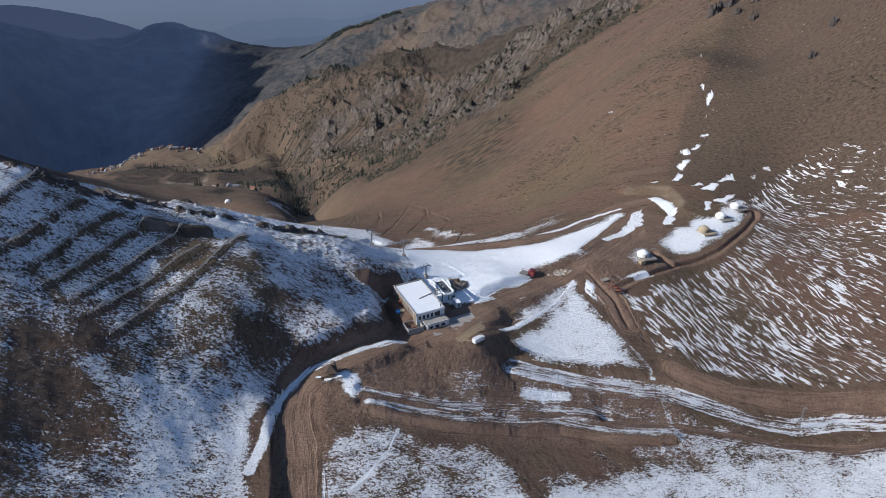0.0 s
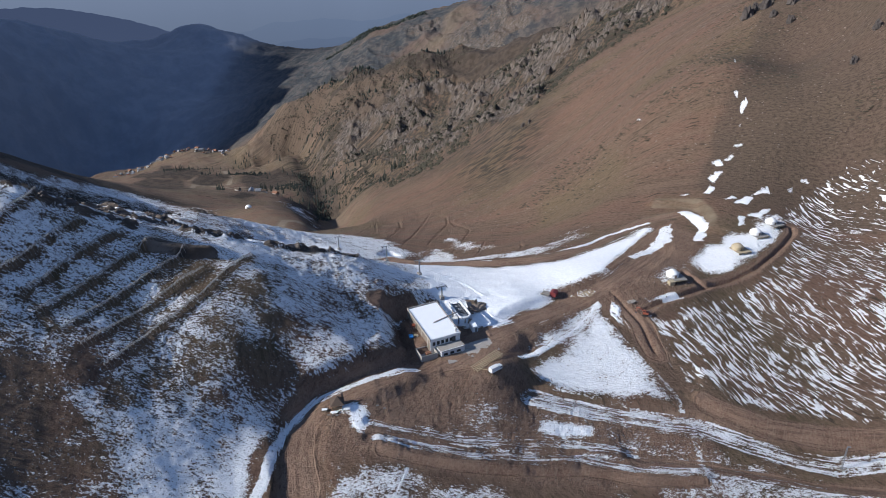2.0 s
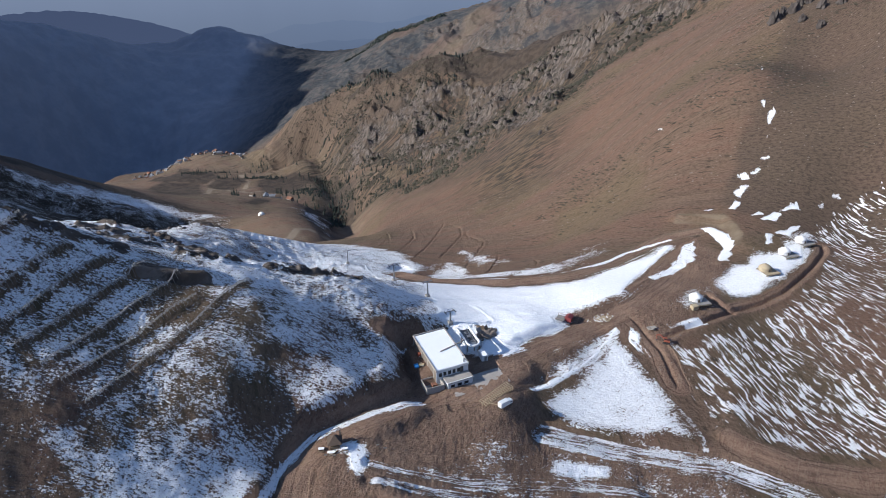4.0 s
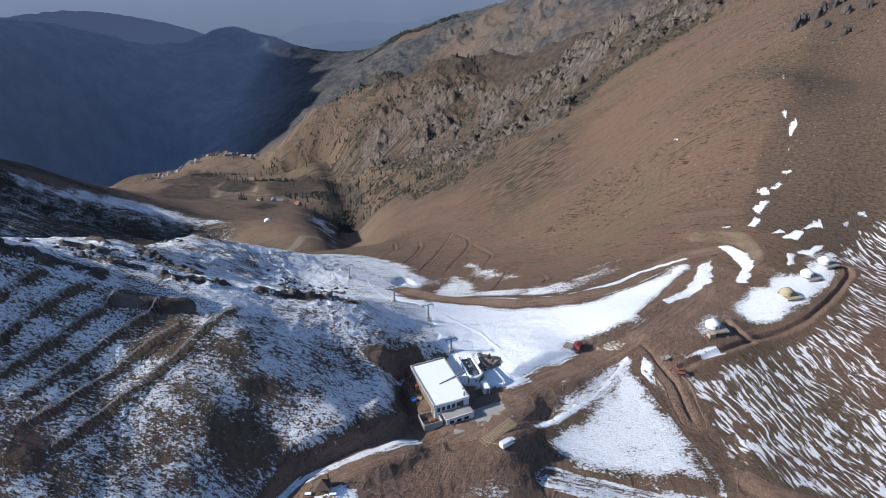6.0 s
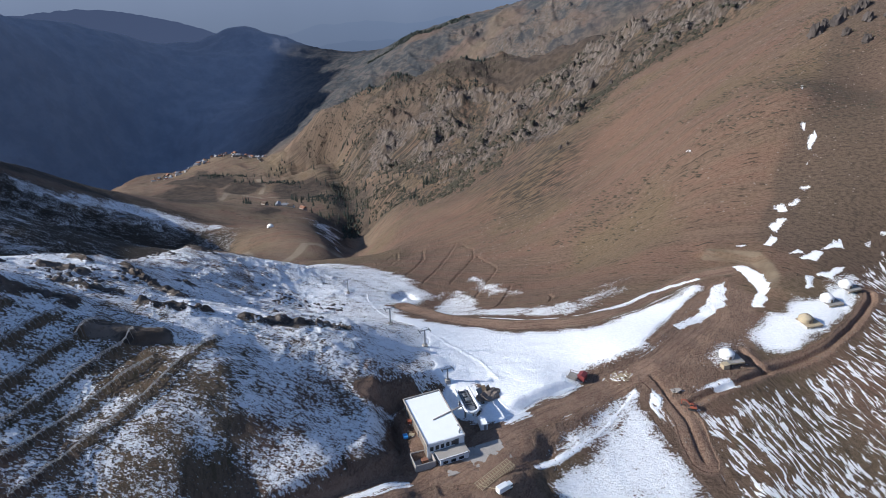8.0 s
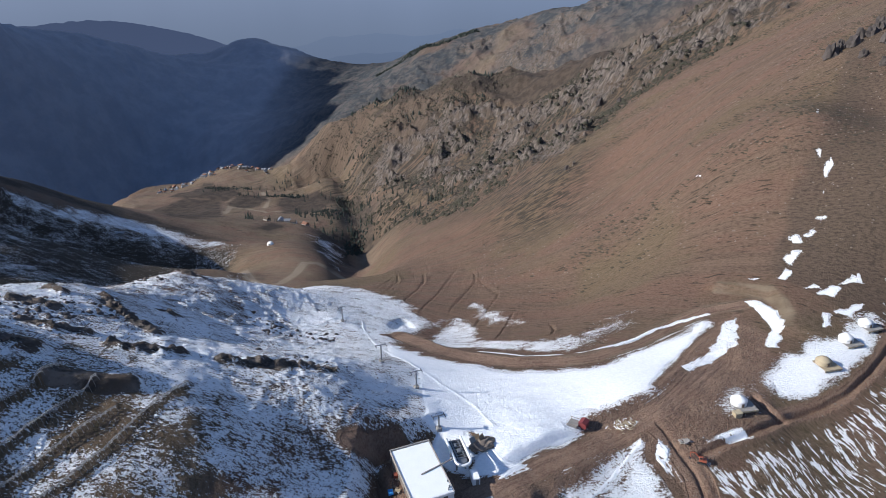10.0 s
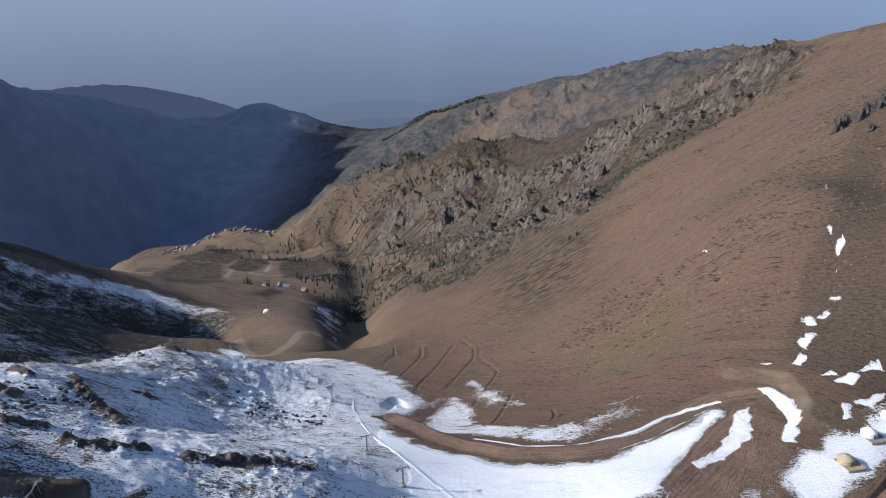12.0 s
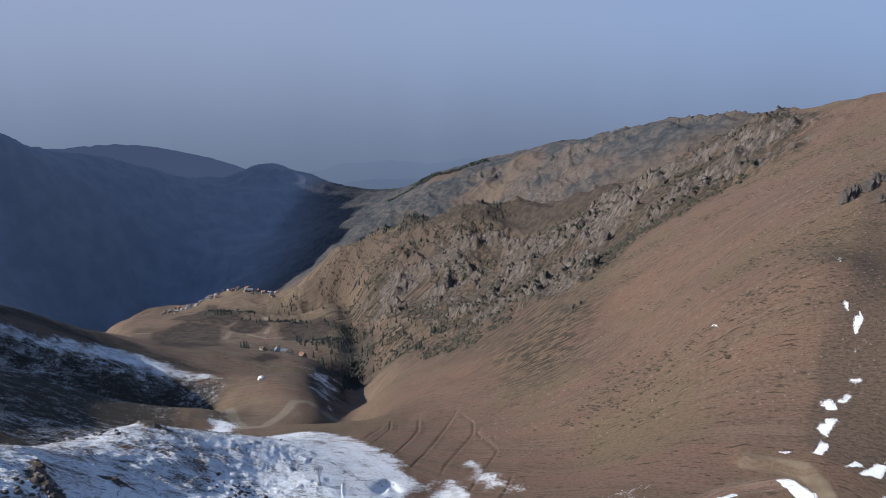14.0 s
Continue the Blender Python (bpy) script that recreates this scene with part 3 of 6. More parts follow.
SHRUBS = [(-130, 860), (-60, 740), (-20, 655), (20, 590), (60, 585), (60, 650), (40, 700), (-20, 745), (-70, 840), (-150, 1000), (-300, 1290), (-360, 1330), (-230, 1060)]
# west spur flank: heath, coloured extra dark for the shade it lies in
WEST_HEATH_SHADE = [(-560, 480), (-470, 640), (-420, 655), (-350, 698), (-282, 716), (-268, 704), (-262, 640), (-255, 600), (-190, 470), (-250, 400), (-560, 380)]
SPUR_SCRUB = [(-520, 1640), (-440, 1540), (-340, 1440), (-200, 1340), (-110, 1450), (-276, 1592), (-374, 1665)]
SADDLE_SCRUB = [(-120, 1450), (20, 1325), (150, 1235), (240, 1180), (320, 1290), (140, 1415), (-84, 1515), (-276, 1590), (-330, 1540)]
# dark valley heath, with the shade on the ravine's flank painted the same way
VALLEY_HEATH_SHADE = [[(-634, 1170), (-612, 1255), (-538, 1239), (-354, 868), (-363, 809), (-393, 788)], [(-649, 1260), (-740, 1586), (-652, 1515), (-515, 1290), (-532, 1249), (-616, 1262)], [(-508, 1207), (-526, 1277), (-471, 1292), (-444, 1251), (-471, 1181)], [(-439, 1266), (-374, 1307), (-324, 1284), (-325, 1144), (-382, 1137)], [(-226, 824), (-254, 981), (-206, 966), (-152, 662), (-158, 641), (-189, 716)], [(-295, 809), (-290, 852), (-271, 838), (-273, 805)], [(-700, 560), (-560, 700), (-480, 775), (-420, 765), (-290, 738), (-420, 690), (-480, 640)], [(-330, 1290), (-260, 1100), (-222, 960), (-200, 840), (-168, 830), (-180, 960), (-215, 1100), (-280, 1290)]]
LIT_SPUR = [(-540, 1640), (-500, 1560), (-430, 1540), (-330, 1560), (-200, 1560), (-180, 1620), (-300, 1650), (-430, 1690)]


def with_height(line, drop=0.0):
    return [(px, py, float(bare(px, py)) - drop) for px, py in line]


BENCHES = [(with_height(MAIN_ROAD, 0.8), 4.5, 5.0), (with_height(BOWL_ROAD), 3.5, 5.0), (with_height(EAST_ROAD, 0.8), 3.2, 3.0), (with_height(TRACK_1, 0.5), 2.2, 2.5), (with_height(TRACK_2, 0.3), 1.6, 2.0)]
# line, rise of its left side, width of the face, reach of the rise
SCARPS = [(ROAD_CUT, 1.7, 1.6, 10.0), (DITCH_CUT, 1.0, 0.8, 8.0), (HOUSE_CUT, 0.8, 1.0, 6.0), (EAST_BANK, 2.6, 2.2, 22.0), (SOUTH_BANK, -2.2, 2.0, 14.0), (SOUTH_LIP, 1.6, 1.0, 8.0), (CIRQUE, 3.0, 3.0, 14.0),
          ([(-101, 219), (-96, 221), (-90, 223), (-85, 226)], 2.8, 1.1, 7.0), ([(14, 218), (24, 222), (40, 219), (60, 220), (78, 223)], 0.8, 1.4, 8.0), ([(-6, 200), (8, 208), (20, 221), (27, 231)], 0.4, 1.6, 6.0)]
DITCHES = [(TRENCH, 1.5, 0.95), (TRENCH_SOUTH, 0.7, 0.8), ([(71, 279), (75, 270), (79, 260), (81, 250), (83, 240)], 0.22, 0.9), ([(60, 276), (65, 266), (70, 256), (73, 246)], 0.22, 0.9), (YURT_DITCH, 1.6, 1.0), ([(-4, 216), (8, 221), (22, 233), (34, 246)], 0.8, 2.0), (SNOW_TRACK, -0.16, 0.6)] + [(line, 0.9, 0.55) for line in PISTE_DITCHES] + [([(-52, 415), (-50, 432), (-44, 424)], 1.7, 3.0)]


def close_to(line, margin, x, y):
    px, py = [p[0] for p in line], [p[1] for p in line]
    return np.flatnonzero((x > min(px) - margin) & (x < max(px) + margin) & (y > min(py) - margin) & (y < max(py) + margin))


def side(line, x, y):
    """Signed distance to a polyline, positive on its left, and how far past its ends."""
    best, sign = np.full(x.shape, 1e9), np.ones(x.shape)
    over = np.zeros(x.shape)
    last = len(line) - 2
    for i, (a, b) in enumerate(zip(line[:-1], line[1:])):
        dx, dy = b[0] - a[0], b[1] - a[1]
        ln = math.hypot(dx, dy)
        raw = ((x - a[0]) * dx + (y - a[1]) * dy) / ln
        t = np.clip(raw, 0, ln)
        d = np.hypot(x - a[0] - t * dx / ln, y - a[1] - t * dy / ln)
        near = d < best
        best = np.where(near, d, best)
        sign = np.where(near, np.sign(dx * (y - a[1]) - dy * (x - a[0])), sign)
        past = np.maximum(-raw if i == 0 else 0 * raw, raw - ln if i == last else 0 * raw)
        over = np.where(near, np.maximum(past, 0), over)
    return best * sign, over


def rockiness(x, y):
    """Where crags break through the grass, 0 to 1."""
    w = np.zeros(x.shape)
    i = close_to(ROCK_BAND, 40, x, y)
    d = inside(ROCK_BAND, x[i], y[i])
    w[i] = step(-30, 50, d + 45 * fractal(x[i], y[i], 90, 3, 5)) * step(-0.25, 0.35, fractal(x[i], y[i], 55, 3, 8) + 0.1)
    far = step(1900, 2200, y) * step(-420, -150, x)
    return np.maximum(w, far * 0.7 * step(0.0, 0.4, fractal(x, y, 160, 4, 21)))


def height(x, y):
    shape = x.shape
    x, y = x.ravel(), y.ravel()
    z = bare(x, y)
    r = np.hypot(x, y + 60)
    hill = step(330, 1400, r)
    vale = step(-90, -150, x + 1.3 * np.maximum(0, y - 1330)) * step(1950, 1750, y)
    z = z + (fractal(x, y, 260, 6, 3, True) - 0.4) * 16 * hill * (1 - 0.8 * vale) + fractal(x, y, 42, 4, 11) * (0.5 + 1.8 * step(380, 700, r) * (1 - 0.5 * vale))
    z = z + (fractal(x * 0.8, y + 0.15 * x, 95, 5, 15, True) - 0.4) * 11 * step(900, 1350, r) * (1 - 0.7 * vale)
    # gullied spurs beyond the valley
    spur = step(1250, 1450, y) * step(-620, -480, x) * step(2900, 2500, y)
    z = z + spur * ((fractal(x * 0.75 + 0.4 * y, 0.3 * y, 62, 5, 17, True) - 0.3) * 13)
    # west slope and crest are hummocky
    west = step(10, -40, x + 0.25 * (y - 200)) * step(560, 480, y)
    z = z + west * (fractal(x, y, 17, 4, 31) * (0.5 + 0.2 * step(240, 270, y)) + np.maximum(fractal(x, y, 9, 4, 35, True), 0) ** 2 * 1.0 * step(215, 250, y + 0.1 * x) + fractal(x, y, 4, 3, 37, True) * 0.35 * step(235, 260, y))
    for line in CREST_CRAGS:
        i = close_to(line, 8, x, y)
        s, over = side(line, x[i] + 1.5 * fractal(x[i], y[i], 6, 2, 33), y[i] + 1.5 * fractal(x[i], y[i], 6, 2, 34))
        w = np.exp(-(s / 2.6) ** 2) * np.exp(-(over / 2.5) ** 2)
        z[i] += w * (1.0 + 2.4 * np.maximum(fractal(x[i], y[i], 5, 4, 36, True), -0.2))
    # fall-line ribs on the east slope
    east = step(-10, 60, x + 0.12 * (430 - y)) * step(395, 440, y) * step(1300, 900, y)
    z = z + east * (fractal(x * 0.16, y + 0.12 * x, 9, 4, 41) * 0.9)
    rock = rockiness(x, y)
    i = np.flatnonzero(rock > 0.01)
    z[i] += rock[i] * (np.maximum(fractal(x[i] * 0.6, y[i] + 0.2 * x[i], 30, 6, 51, True) + 0.1, 0) ** 1.3 * 22 + np.maximum(fractal(x[i] * 0.7, y[i], 13, 4, 55, True), 0) * 7.0 - 3.0)
    # ravine with a steep shaded west flank, and a knoll
    i = close_to(RAVINE, 140, x, y)
    s, over = side(RAVINE, x[i], y[i])
    z[i] -= 21 * np.exp(-(s / 26) ** 2) * np.exp(-(over / 20) ** 2)
    z[i] += 7 * np.exp(-((s - 62) / 30) ** 2) * step(1000, 800, y[i]) * step(600, 680, y[i])
    i = close_to(SPUR_HOLLOW, 140, x, y)
    s, over = side(SPUR_HOLLOW, x[i], y[i])
    z[i] -= 20 * np.exp(-(s / 36) ** 2) * np.exp(-(over / 30) ** 2)
    z += 9 * np.exp(-((x + 240) ** 2 + (y - 592) ** 2) / 26 ** 2)
    # the valley falls away west of the village terrace; an unseen massif, added beyond, keeps the sun off it
    i = close_to(TERRACE_EDGE, 1500, x, y)
    s, over = side(TERRACE_EDGE, x[i], y[i])
    z[i] -= 230 * step(0, 260, s + 18 * fractal(x[i], y[i], 90, 3, 19)) * step(1350, 700, s) * step(450, 150, over)
    i = np.flatnonzero(x < -1900)
    d, lift = along(SHADE_MASSIF, x[i], y[i])
    z[i] += lift * np.exp(-(d / 330) ** 2)
    for line, half, fall in BENCHES:
        i = close_to(line, half + fall, x, y)
        d, zl = along(line, x[i], y[i])
        w = 1 - step(half, half + fall, d)
        z[i] += (zl - z[i]) * w
    i = close_to(YARD, 8, x, y)
    w = step(-10.0, 0.5, inside(YARD, x[i], y[i]))
    z[i] += (2.2 - z[i]) * w
    i = close_to(HOUSE_BANK, 6, x, y)
    w = step(-2.4, 0.0, inside(HOUSE_BANK, x[i], y[i]))
    z[i] += (5.2 + 0.17 * (y[i] - 231) - z[i]) * w
    for line, rise, face, reach in SCARPS:
        i = close_to(line, reach * 2.2 + 8, x, y)
        s, over = side(line, x[i] + 0.8 * fractal(x[i], y[i], 5, 2, 61), y[i])
        z[i] += rise * step(-face, face, s) * np.exp(-(np.maximum(s, 0) / reach) ** 2) * np.exp(-(over / 5) ** 2)
    for line, depth, half in DITCHES:
        i = close_to(line, 14, x, y)
        s, over = side(line, x[i] + 0.5 * fractal(x[i], y[i], 9, 2, 63), y[i])
        end = np.exp(-(over / 2) ** 2)
        z[i] += end * (depth * 0.28 * np.exp(-((np.abs(s) - 3.2 * half) / (1.6 * half)) ** 2) * (0.6 + 0.4 * np.sign(s)) - depth * np.exp(-(s / half) ** 4))
    # terraces under the snow fences
    for line in FENCE_LINES:
        i = close_to(line, 8, x, y)
        s, over = side(line, x[i], y[i])
        z[i] += 0.25 * step(-1.2, 0.4, s) * np.exp(-(np.maximum(s, 0) / 3.0) ** 2) * np.exp(-(over / 2) ** 2)
    # churned earth and wind-packed snow
    near = step(420, 330, r)
    i = np.flatnonzero(near > 0)
    z[i] += near[i] * (fractal(x[i], y[i], 4.5, 3, 71) * 0.22)
    i = close_to(MUD_APRON, 0, x, y)
    w = step(-2, 4, inside(MUD_APRON, x[i], y[i]))
    z[i] += w * (fractal(x[i] * 1.6, y[i], 2.8, 3, 73, True) * 0.2 + fractal(x[i], y[i], 10, 2, 75) * 0.4)
    return z.reshape(shape)


def masks(x, y):
    """What covers the ground: snow, stripes, bare earth, rock, shrubs, pale grass, forest, haze tint."""
    shape = x.shape
    x, y = x.ravel(), y.ravel()
    r = np.hypot(x, y + 60)
    big, mid = fractal(x, y, 40, 4, 81), fractal(x, y, 12, 3, 85)
    snow, stripe, mud = np.zeros(x.shape), np.zeros(x.shape), np.zeros(x.shape)
    # the west hillside: tufted snow, denser behind the crest and at the foot
    i = close_to(WEST_SNOW, 10, x, y)
    back = step(-6, 16, y[i] - (258 + 0.46 * (x[i] + 43)))
    foot = step(-96, -76, x[i]) * step(176, 158, y[i])
    # cover drops past y 300 for tufts and to paint in the slope's shade
    cover = 0.58 + 0.02 * step(-80, -55, x[i]) * step(190, 205, y[i]) - 0.12 * step(300, 390, y[i]) + 0.15 * big[i] + 0.1 * back + (0.12 * foot - 0.04 * step(-84, -100, x[i]) * step(186, 164, y[i])) * (1 - back)
    snow[i] = cover * step(-3, 3, inside(WEST_SNOW, x[i], y[i]) + 3 * mid[i])
    i = close_to(STRIPES, 10, x, y)
    w = step(-5, 5, inside(STRIPES, x[i], y[i]) + 4 * mid[i])
    stripe[i] = w
    snow[i] = np.maximum(snow[i], w * (0.34 + 0.16 * big[i] - 0.12 * step(185, 250, x[i] + 0.5 * (y[i] - 300))))
    i = close_to(WEST_HEATH_SHADE, 10, x, y)
    snow[i] = np.maximum(snow[i], (0.33 + 0.25 * fractal(x[i] * 0.5, y[i], 40, 4, 83)) * step(-8, 8, inside(WEST_HEATH_SHADE, x[i], y[i])))
    for ring, value, feather in [*SNOW_RINGS, (CREST_SNOW, 0.68, 4.0)]:
        i = close_to(ring, feather * 3, x, y)
        w = step(-1.6 * feather, 1.6 * feather, inside(ring, x[i], y[i]) + feather * 1.3 * mid[i])
        snow[i] = np.maximum(snow[i], value * w)
    i = close_to(MUD_APRON, 6, x, y)
    mud[i] = 0.85 * step(-3, 3, inside(MUD_APRON, x[i], y[i]) + 3 * mid[i])
    for line, half, keep in [(MAIN_ROAD, 5.0, 0.0), (TRENCH, 3.4, 0.15), (TRENCH_SOUTH, 5.5, 0.0), (BOWL_ROAD[:6], 4.6, 0.05), (BOWL_ROAD[5:], 3.4, 0.1), (EAST_BANK, 4.5, 0.1), (SOUTH_BANK, 3.5, 0.2), (ROAD_CUT, 2.2, 0.2), ([(3, 263), (8, 259), (13, 254), (23, 252), (31, 256)], 1.7, 0.1), ([(-33, 404), (-44, 402), (-54, 394)], 2.0, 0.1), ([(-31, 242), (-26, 247), (-19, 253)], 3.0, 0.0), ([(-17, 226), (-18, 236), (-18, 244)], 1.1, 0.1), (SOUTH_LIP, 2.5, 0.2), ([(113, 364), (106, 358), (95, 346), (86, 333), (79, 319), (68, 302)], 2.0, 0.1), (YURT_DITCH, 3, 0.1)]:
        i = close_to(line, half + 3, x, y)
        d, _ = along(line, x[i], y[i])
        w = 1 - step(half - 1.2, half + 1.0, d + 1.2 * mid[i])
        snow[i] *= 1 - w * (1 - keep)
        mud[i] = np.maximum(mud[i], w)
        stripe[i] *= 1 - w
    i = close_to(YARD_MUD, 4, x, y)
    w = step(-1, 1, inside(YARD_MUD, x[i], y[i]) + 0.7 * mid[i])
    snow[i] *= 1 - w
    mud[i] = np.maximum(mud[i], w)
    for ring in WEST_HEATHS:
        i = close_to(ring, 8, x, y)
        snow[i] -= 0.22 * step(-3.5, 2.5, inside(ring, x[i], y[i]) + 3.5 * fractal(x[i], y[i], 7, 3, 87))
    # snow thins below each fence: dark grass, plus its shadow band painted in
    for line in FENCE_LINES:
        i = close_to(line, 5, x, y)
        s, over = side(line, x[i], y[i])
        w = np.exp(-((s + 1.0) / 1.1) ** 2) * (over < 1)
        snow[i] *= 1 - 0.5 * w
    for line, half, value in SNOW_LINES:
        i = close_to(line, half + 3, x, y)
        d, _ = along(line, x[i], y[i])
        w = 1 - step(half - 0.6, half + 0.7, d + 0.7 * mid[i])
        snow[i] = np.maximum(snow[i], value * w)
    for ring, value in SNOW_OVER:
        i = close_to(ring, 5, x, y)
        w = step(-1.2, 1.2, inside(ring, x[i], y[i]) + 1.6 * mid[i])
        snow[i] = np.maximum(snow[i], value * w)
    for ring in SHOULDER_PATCHES + SMALL_PATCHES + HAIRPIN_SNOW:
        i = close_to(ring, 4, x, y)
        w = step(-0.6, 0.9, inside(ring, x[i], y[i]) + 0.5 + 1.7 * fractal(x[i], y[i], 4.5, 4, 89))
        snow[i] = np.maximum(snow[i], 0.84 * w)
        stripe[i] *= 1 - w
    rock = rockiness(x, y)
    ledge = [(-101, 220), (-96, 222), (-90, 224), (-85, 227)]
    i = close_to(ledge, 6, x, y)
    d, _ = along(ledge, x[i], y[i])
    w = 1 - step(2.0, 3.6, d + 1.5 * mid[i])
    rock[i] = np.maximum(rock[i], 1.5 * w)
    snow[i] *= 1 - 0.9 * w
    for line in CREST_CRAGS:
        i = close_to(line, 8, x, y)
        s, over = side(line, x[i], y[i])
        w = step(4.2, 1.2, np.abs(s) + over + 3.0 * fractal(x[i], y[i], 5, 4, 38))
        rock[i] = np.maximum(rock[i], 1.4 * w)
        snow[i] *= 1 - 0.75 * w
    shrub, pale, forest, heath = np.zeros(x.shape), np.zeros(x.shape), np.zeros(x.shape), np.zeros(x.shape)
    i = close_to(SHRUBS, 60, x, y)
    shrub[i] = 1.1 * step(-40, 20, inside(SHRUBS, x[i], y[i]) + 25 * big[i])
    for ring, strength in [(WEST_HEATH_SHADE, 1.4), (ROCK_BAND, 1.2)]:
        i = close_to(ring, 40, x, y)
        shrub[i] = np.maximum(shrub[i], strength * step(-15, 15, inside(ring, x[i], y[i]) + 15 * big[i]))
    for ring in [*VALLEY_HEATH_SHADE, SADDLE_SCRUB, SPUR_SCRUB]:
        i = close_to(ring, 60, x, y)
        heath[i] = np.maximum(heath[i], (1.0 if ring is SPUR_SCRUB else 1.6) * step(-9, 9, inside(ring, x[i], y[i]) + 14 * fractal(x[i], y[i], 34, 4, 97)))
    # east shoulder: heath, darkened in colour where the slope turns from the sun
    east_heath_shade = [(132, 388), (138, 402), (148, 421), (155, 438), (166, 456), (176, 467), (186, 487), (210, 543), (225, 580), (420, 800), (420, 300), (230, 330), (150, 366)]
    i = close_to(east_heath_shade, 12, x, y)
    heath[i] = np.maximum(heath[i], 0.9 * step(-3, 3, inside(east_heath_shade, x[i], y[i]) + 3 * mid[i]))
    spur = step(1340, 1450, y) * step(-560, -480, x) * step(1950, 1850, y) * step(0.25, -0.2, fractal(x, y, 70, 3, 95))
    shrub = np.maximum(shrub, 0.75 * spur)
    # pale grass on the far spur, its sunlit look put into the tint
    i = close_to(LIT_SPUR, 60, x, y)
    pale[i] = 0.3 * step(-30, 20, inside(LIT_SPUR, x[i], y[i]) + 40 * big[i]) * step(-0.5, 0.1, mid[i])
    for line, half in [(v, 4.6) for v in VALLEY_ROADS] + [(BOWL_ROAD, 3.0)]:
        i = close_to(line, half + 6, x, y)
        d, _ = along(line, x[i], y[i])
        pale[i] = np.maximum(pale[i], (1.5 + 0.4 * mid[i]) * (1 - step(half - 2, half + 3, d)))
    i = close_to(CIRQUE, 12, x, y)
    s, over = side(CIRQUE, x[i], y[i])
    pale[i] = np.maximum(pale[i], (0.75 + 0.4 * mid[i]) * step(3.6, 1.6, np.abs(s)) * step(2, 0, over))
    mud[i] *= 1 - 0.8 * step(3.6, 1.6, np.abs(s))
    # far slopes: a pale tint for haze where shaded, dark forest for shade elsewhere
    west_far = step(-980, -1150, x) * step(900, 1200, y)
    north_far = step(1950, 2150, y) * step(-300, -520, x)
    haze_tint = np.maximum(west_far, step(1850, 2150, y) * step(-620, -1180, x + 0.3 * np.maximum(y - 2600, 0)))
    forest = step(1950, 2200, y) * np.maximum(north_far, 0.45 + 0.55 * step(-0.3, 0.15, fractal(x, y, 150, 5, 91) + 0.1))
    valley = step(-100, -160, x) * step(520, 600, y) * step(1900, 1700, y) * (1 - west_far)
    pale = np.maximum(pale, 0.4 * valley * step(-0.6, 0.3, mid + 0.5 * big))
    # a sunlit strip of the far ridge, painted in as paler ground
    lit_streak = np.exp(-(((x + 70 - 0.35 * (y - 2500)) / 45) ** 2)) * step(2250, 2350, y) * step(2900, 2600, y)
    pale = np.maximum(pale, 0.5 * lit_streak)
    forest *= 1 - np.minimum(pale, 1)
    # wheel ruts run along the roads
    lane, rut = np.zeros(x.shape), np.zeros(x.shape)
    for line, half in ((TRACK_1, 4.0), (TRACK_2, 3.5), (SOUTH_BANK, 4.0), (EAST_BANK, 4.0), (BOWL_ROAD, 5.0), (EAST_ROAD, 5.5), (MAIN_ROAD, 7.0)):
        i = close_to(line, half + 2, x, y)
        s, over = side(line, x[i], y[i])
        w = step(half + 1.5, half - 1.5, np.abs(s)) * step(3, 0, over)
        lane[i] = np.where(w > 0, s, lane[i])
        rut[i] = np.maximum(rut[i], w)
    fan_out, fan_across = np.hypot(np.maximum(x + 200, 60), y - 570), 320 * np.arctan2(y - 570, np.maximum(x + 200, 60))
    fan_out = np.where(x < -140, fan_out - x - 140, fan_out)
    return [a.reshape(shape) for a in (np.clip(snow, 0, 1), stripe, mud, rock, shrub, pale, forest, haze_tint, lane, rut, heath, fan_out, fan_across)]


# ---- one sheet of ground: a fan round the pass, finest ahead ----
HUB = (0.0, -60.0)
NA, NEAR, FAR = 1000, 540, 500
ang = np.concatenate([np.linspace(-180, -44, 50, endpoint=False), np.linspace(-44, 44, NA, endpoint=False), np.linspace(44, 180, 50, endpoint=False)])
rad = np.concatenate([[4.0, 40, 80, 115, 140], np.linspace(160, 470, NEAR, endpoint=False), np.exp(np.linspace(math.log(470), math.log(4750), FAR))])
gx = HUB[0] + np.outer(rad, np.sin(np.radians(ang)))
gy = HUB[1] + np.outer(rad, np.cos(np.radians(ang)))
gz = height(gx, gy)
nr, na = gx.shape
k = np.arange(nr * na).reshape(nr, na)
k2 = np.roll(k, -1, axis=1)
quads = np.stack([k[:-1], k2[:-1], k2[1:], k[1:]], -1)[..., ::-1].reshape(-1, 4)
ground_mesh = bpy.data.meshes.new("ground")
ground_mesh.vertices.add(nr * na)
ground_mesh.vertices.foreach_set("co", np.stack([gx, gy, gz], -1).astype(np.float32).ravel())
ground_mesh.loops.add(quads.size)
ground_mesh.loops.foreach_set("vertex_index", quads.astype(np.int32).ravel())
ground_mesh.polygons.add(len(quads))
ground_mesh.polygons.foreach_set("loop_start", np.arange(0, quads.size, 4, dtype=np.int32))
ground_mesh.update(calc_edges=True)
for name, values in zip(("snow", "stripe", "mud", "rock", "shrub", "pale", "forest", "haze_tint", "lane", "rut", "heath", "fan_out", "fan_across"), masks(gx, gy)):
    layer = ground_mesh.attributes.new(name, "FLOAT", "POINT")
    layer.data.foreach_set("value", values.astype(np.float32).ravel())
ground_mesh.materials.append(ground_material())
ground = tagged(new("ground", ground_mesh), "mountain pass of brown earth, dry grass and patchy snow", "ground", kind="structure")


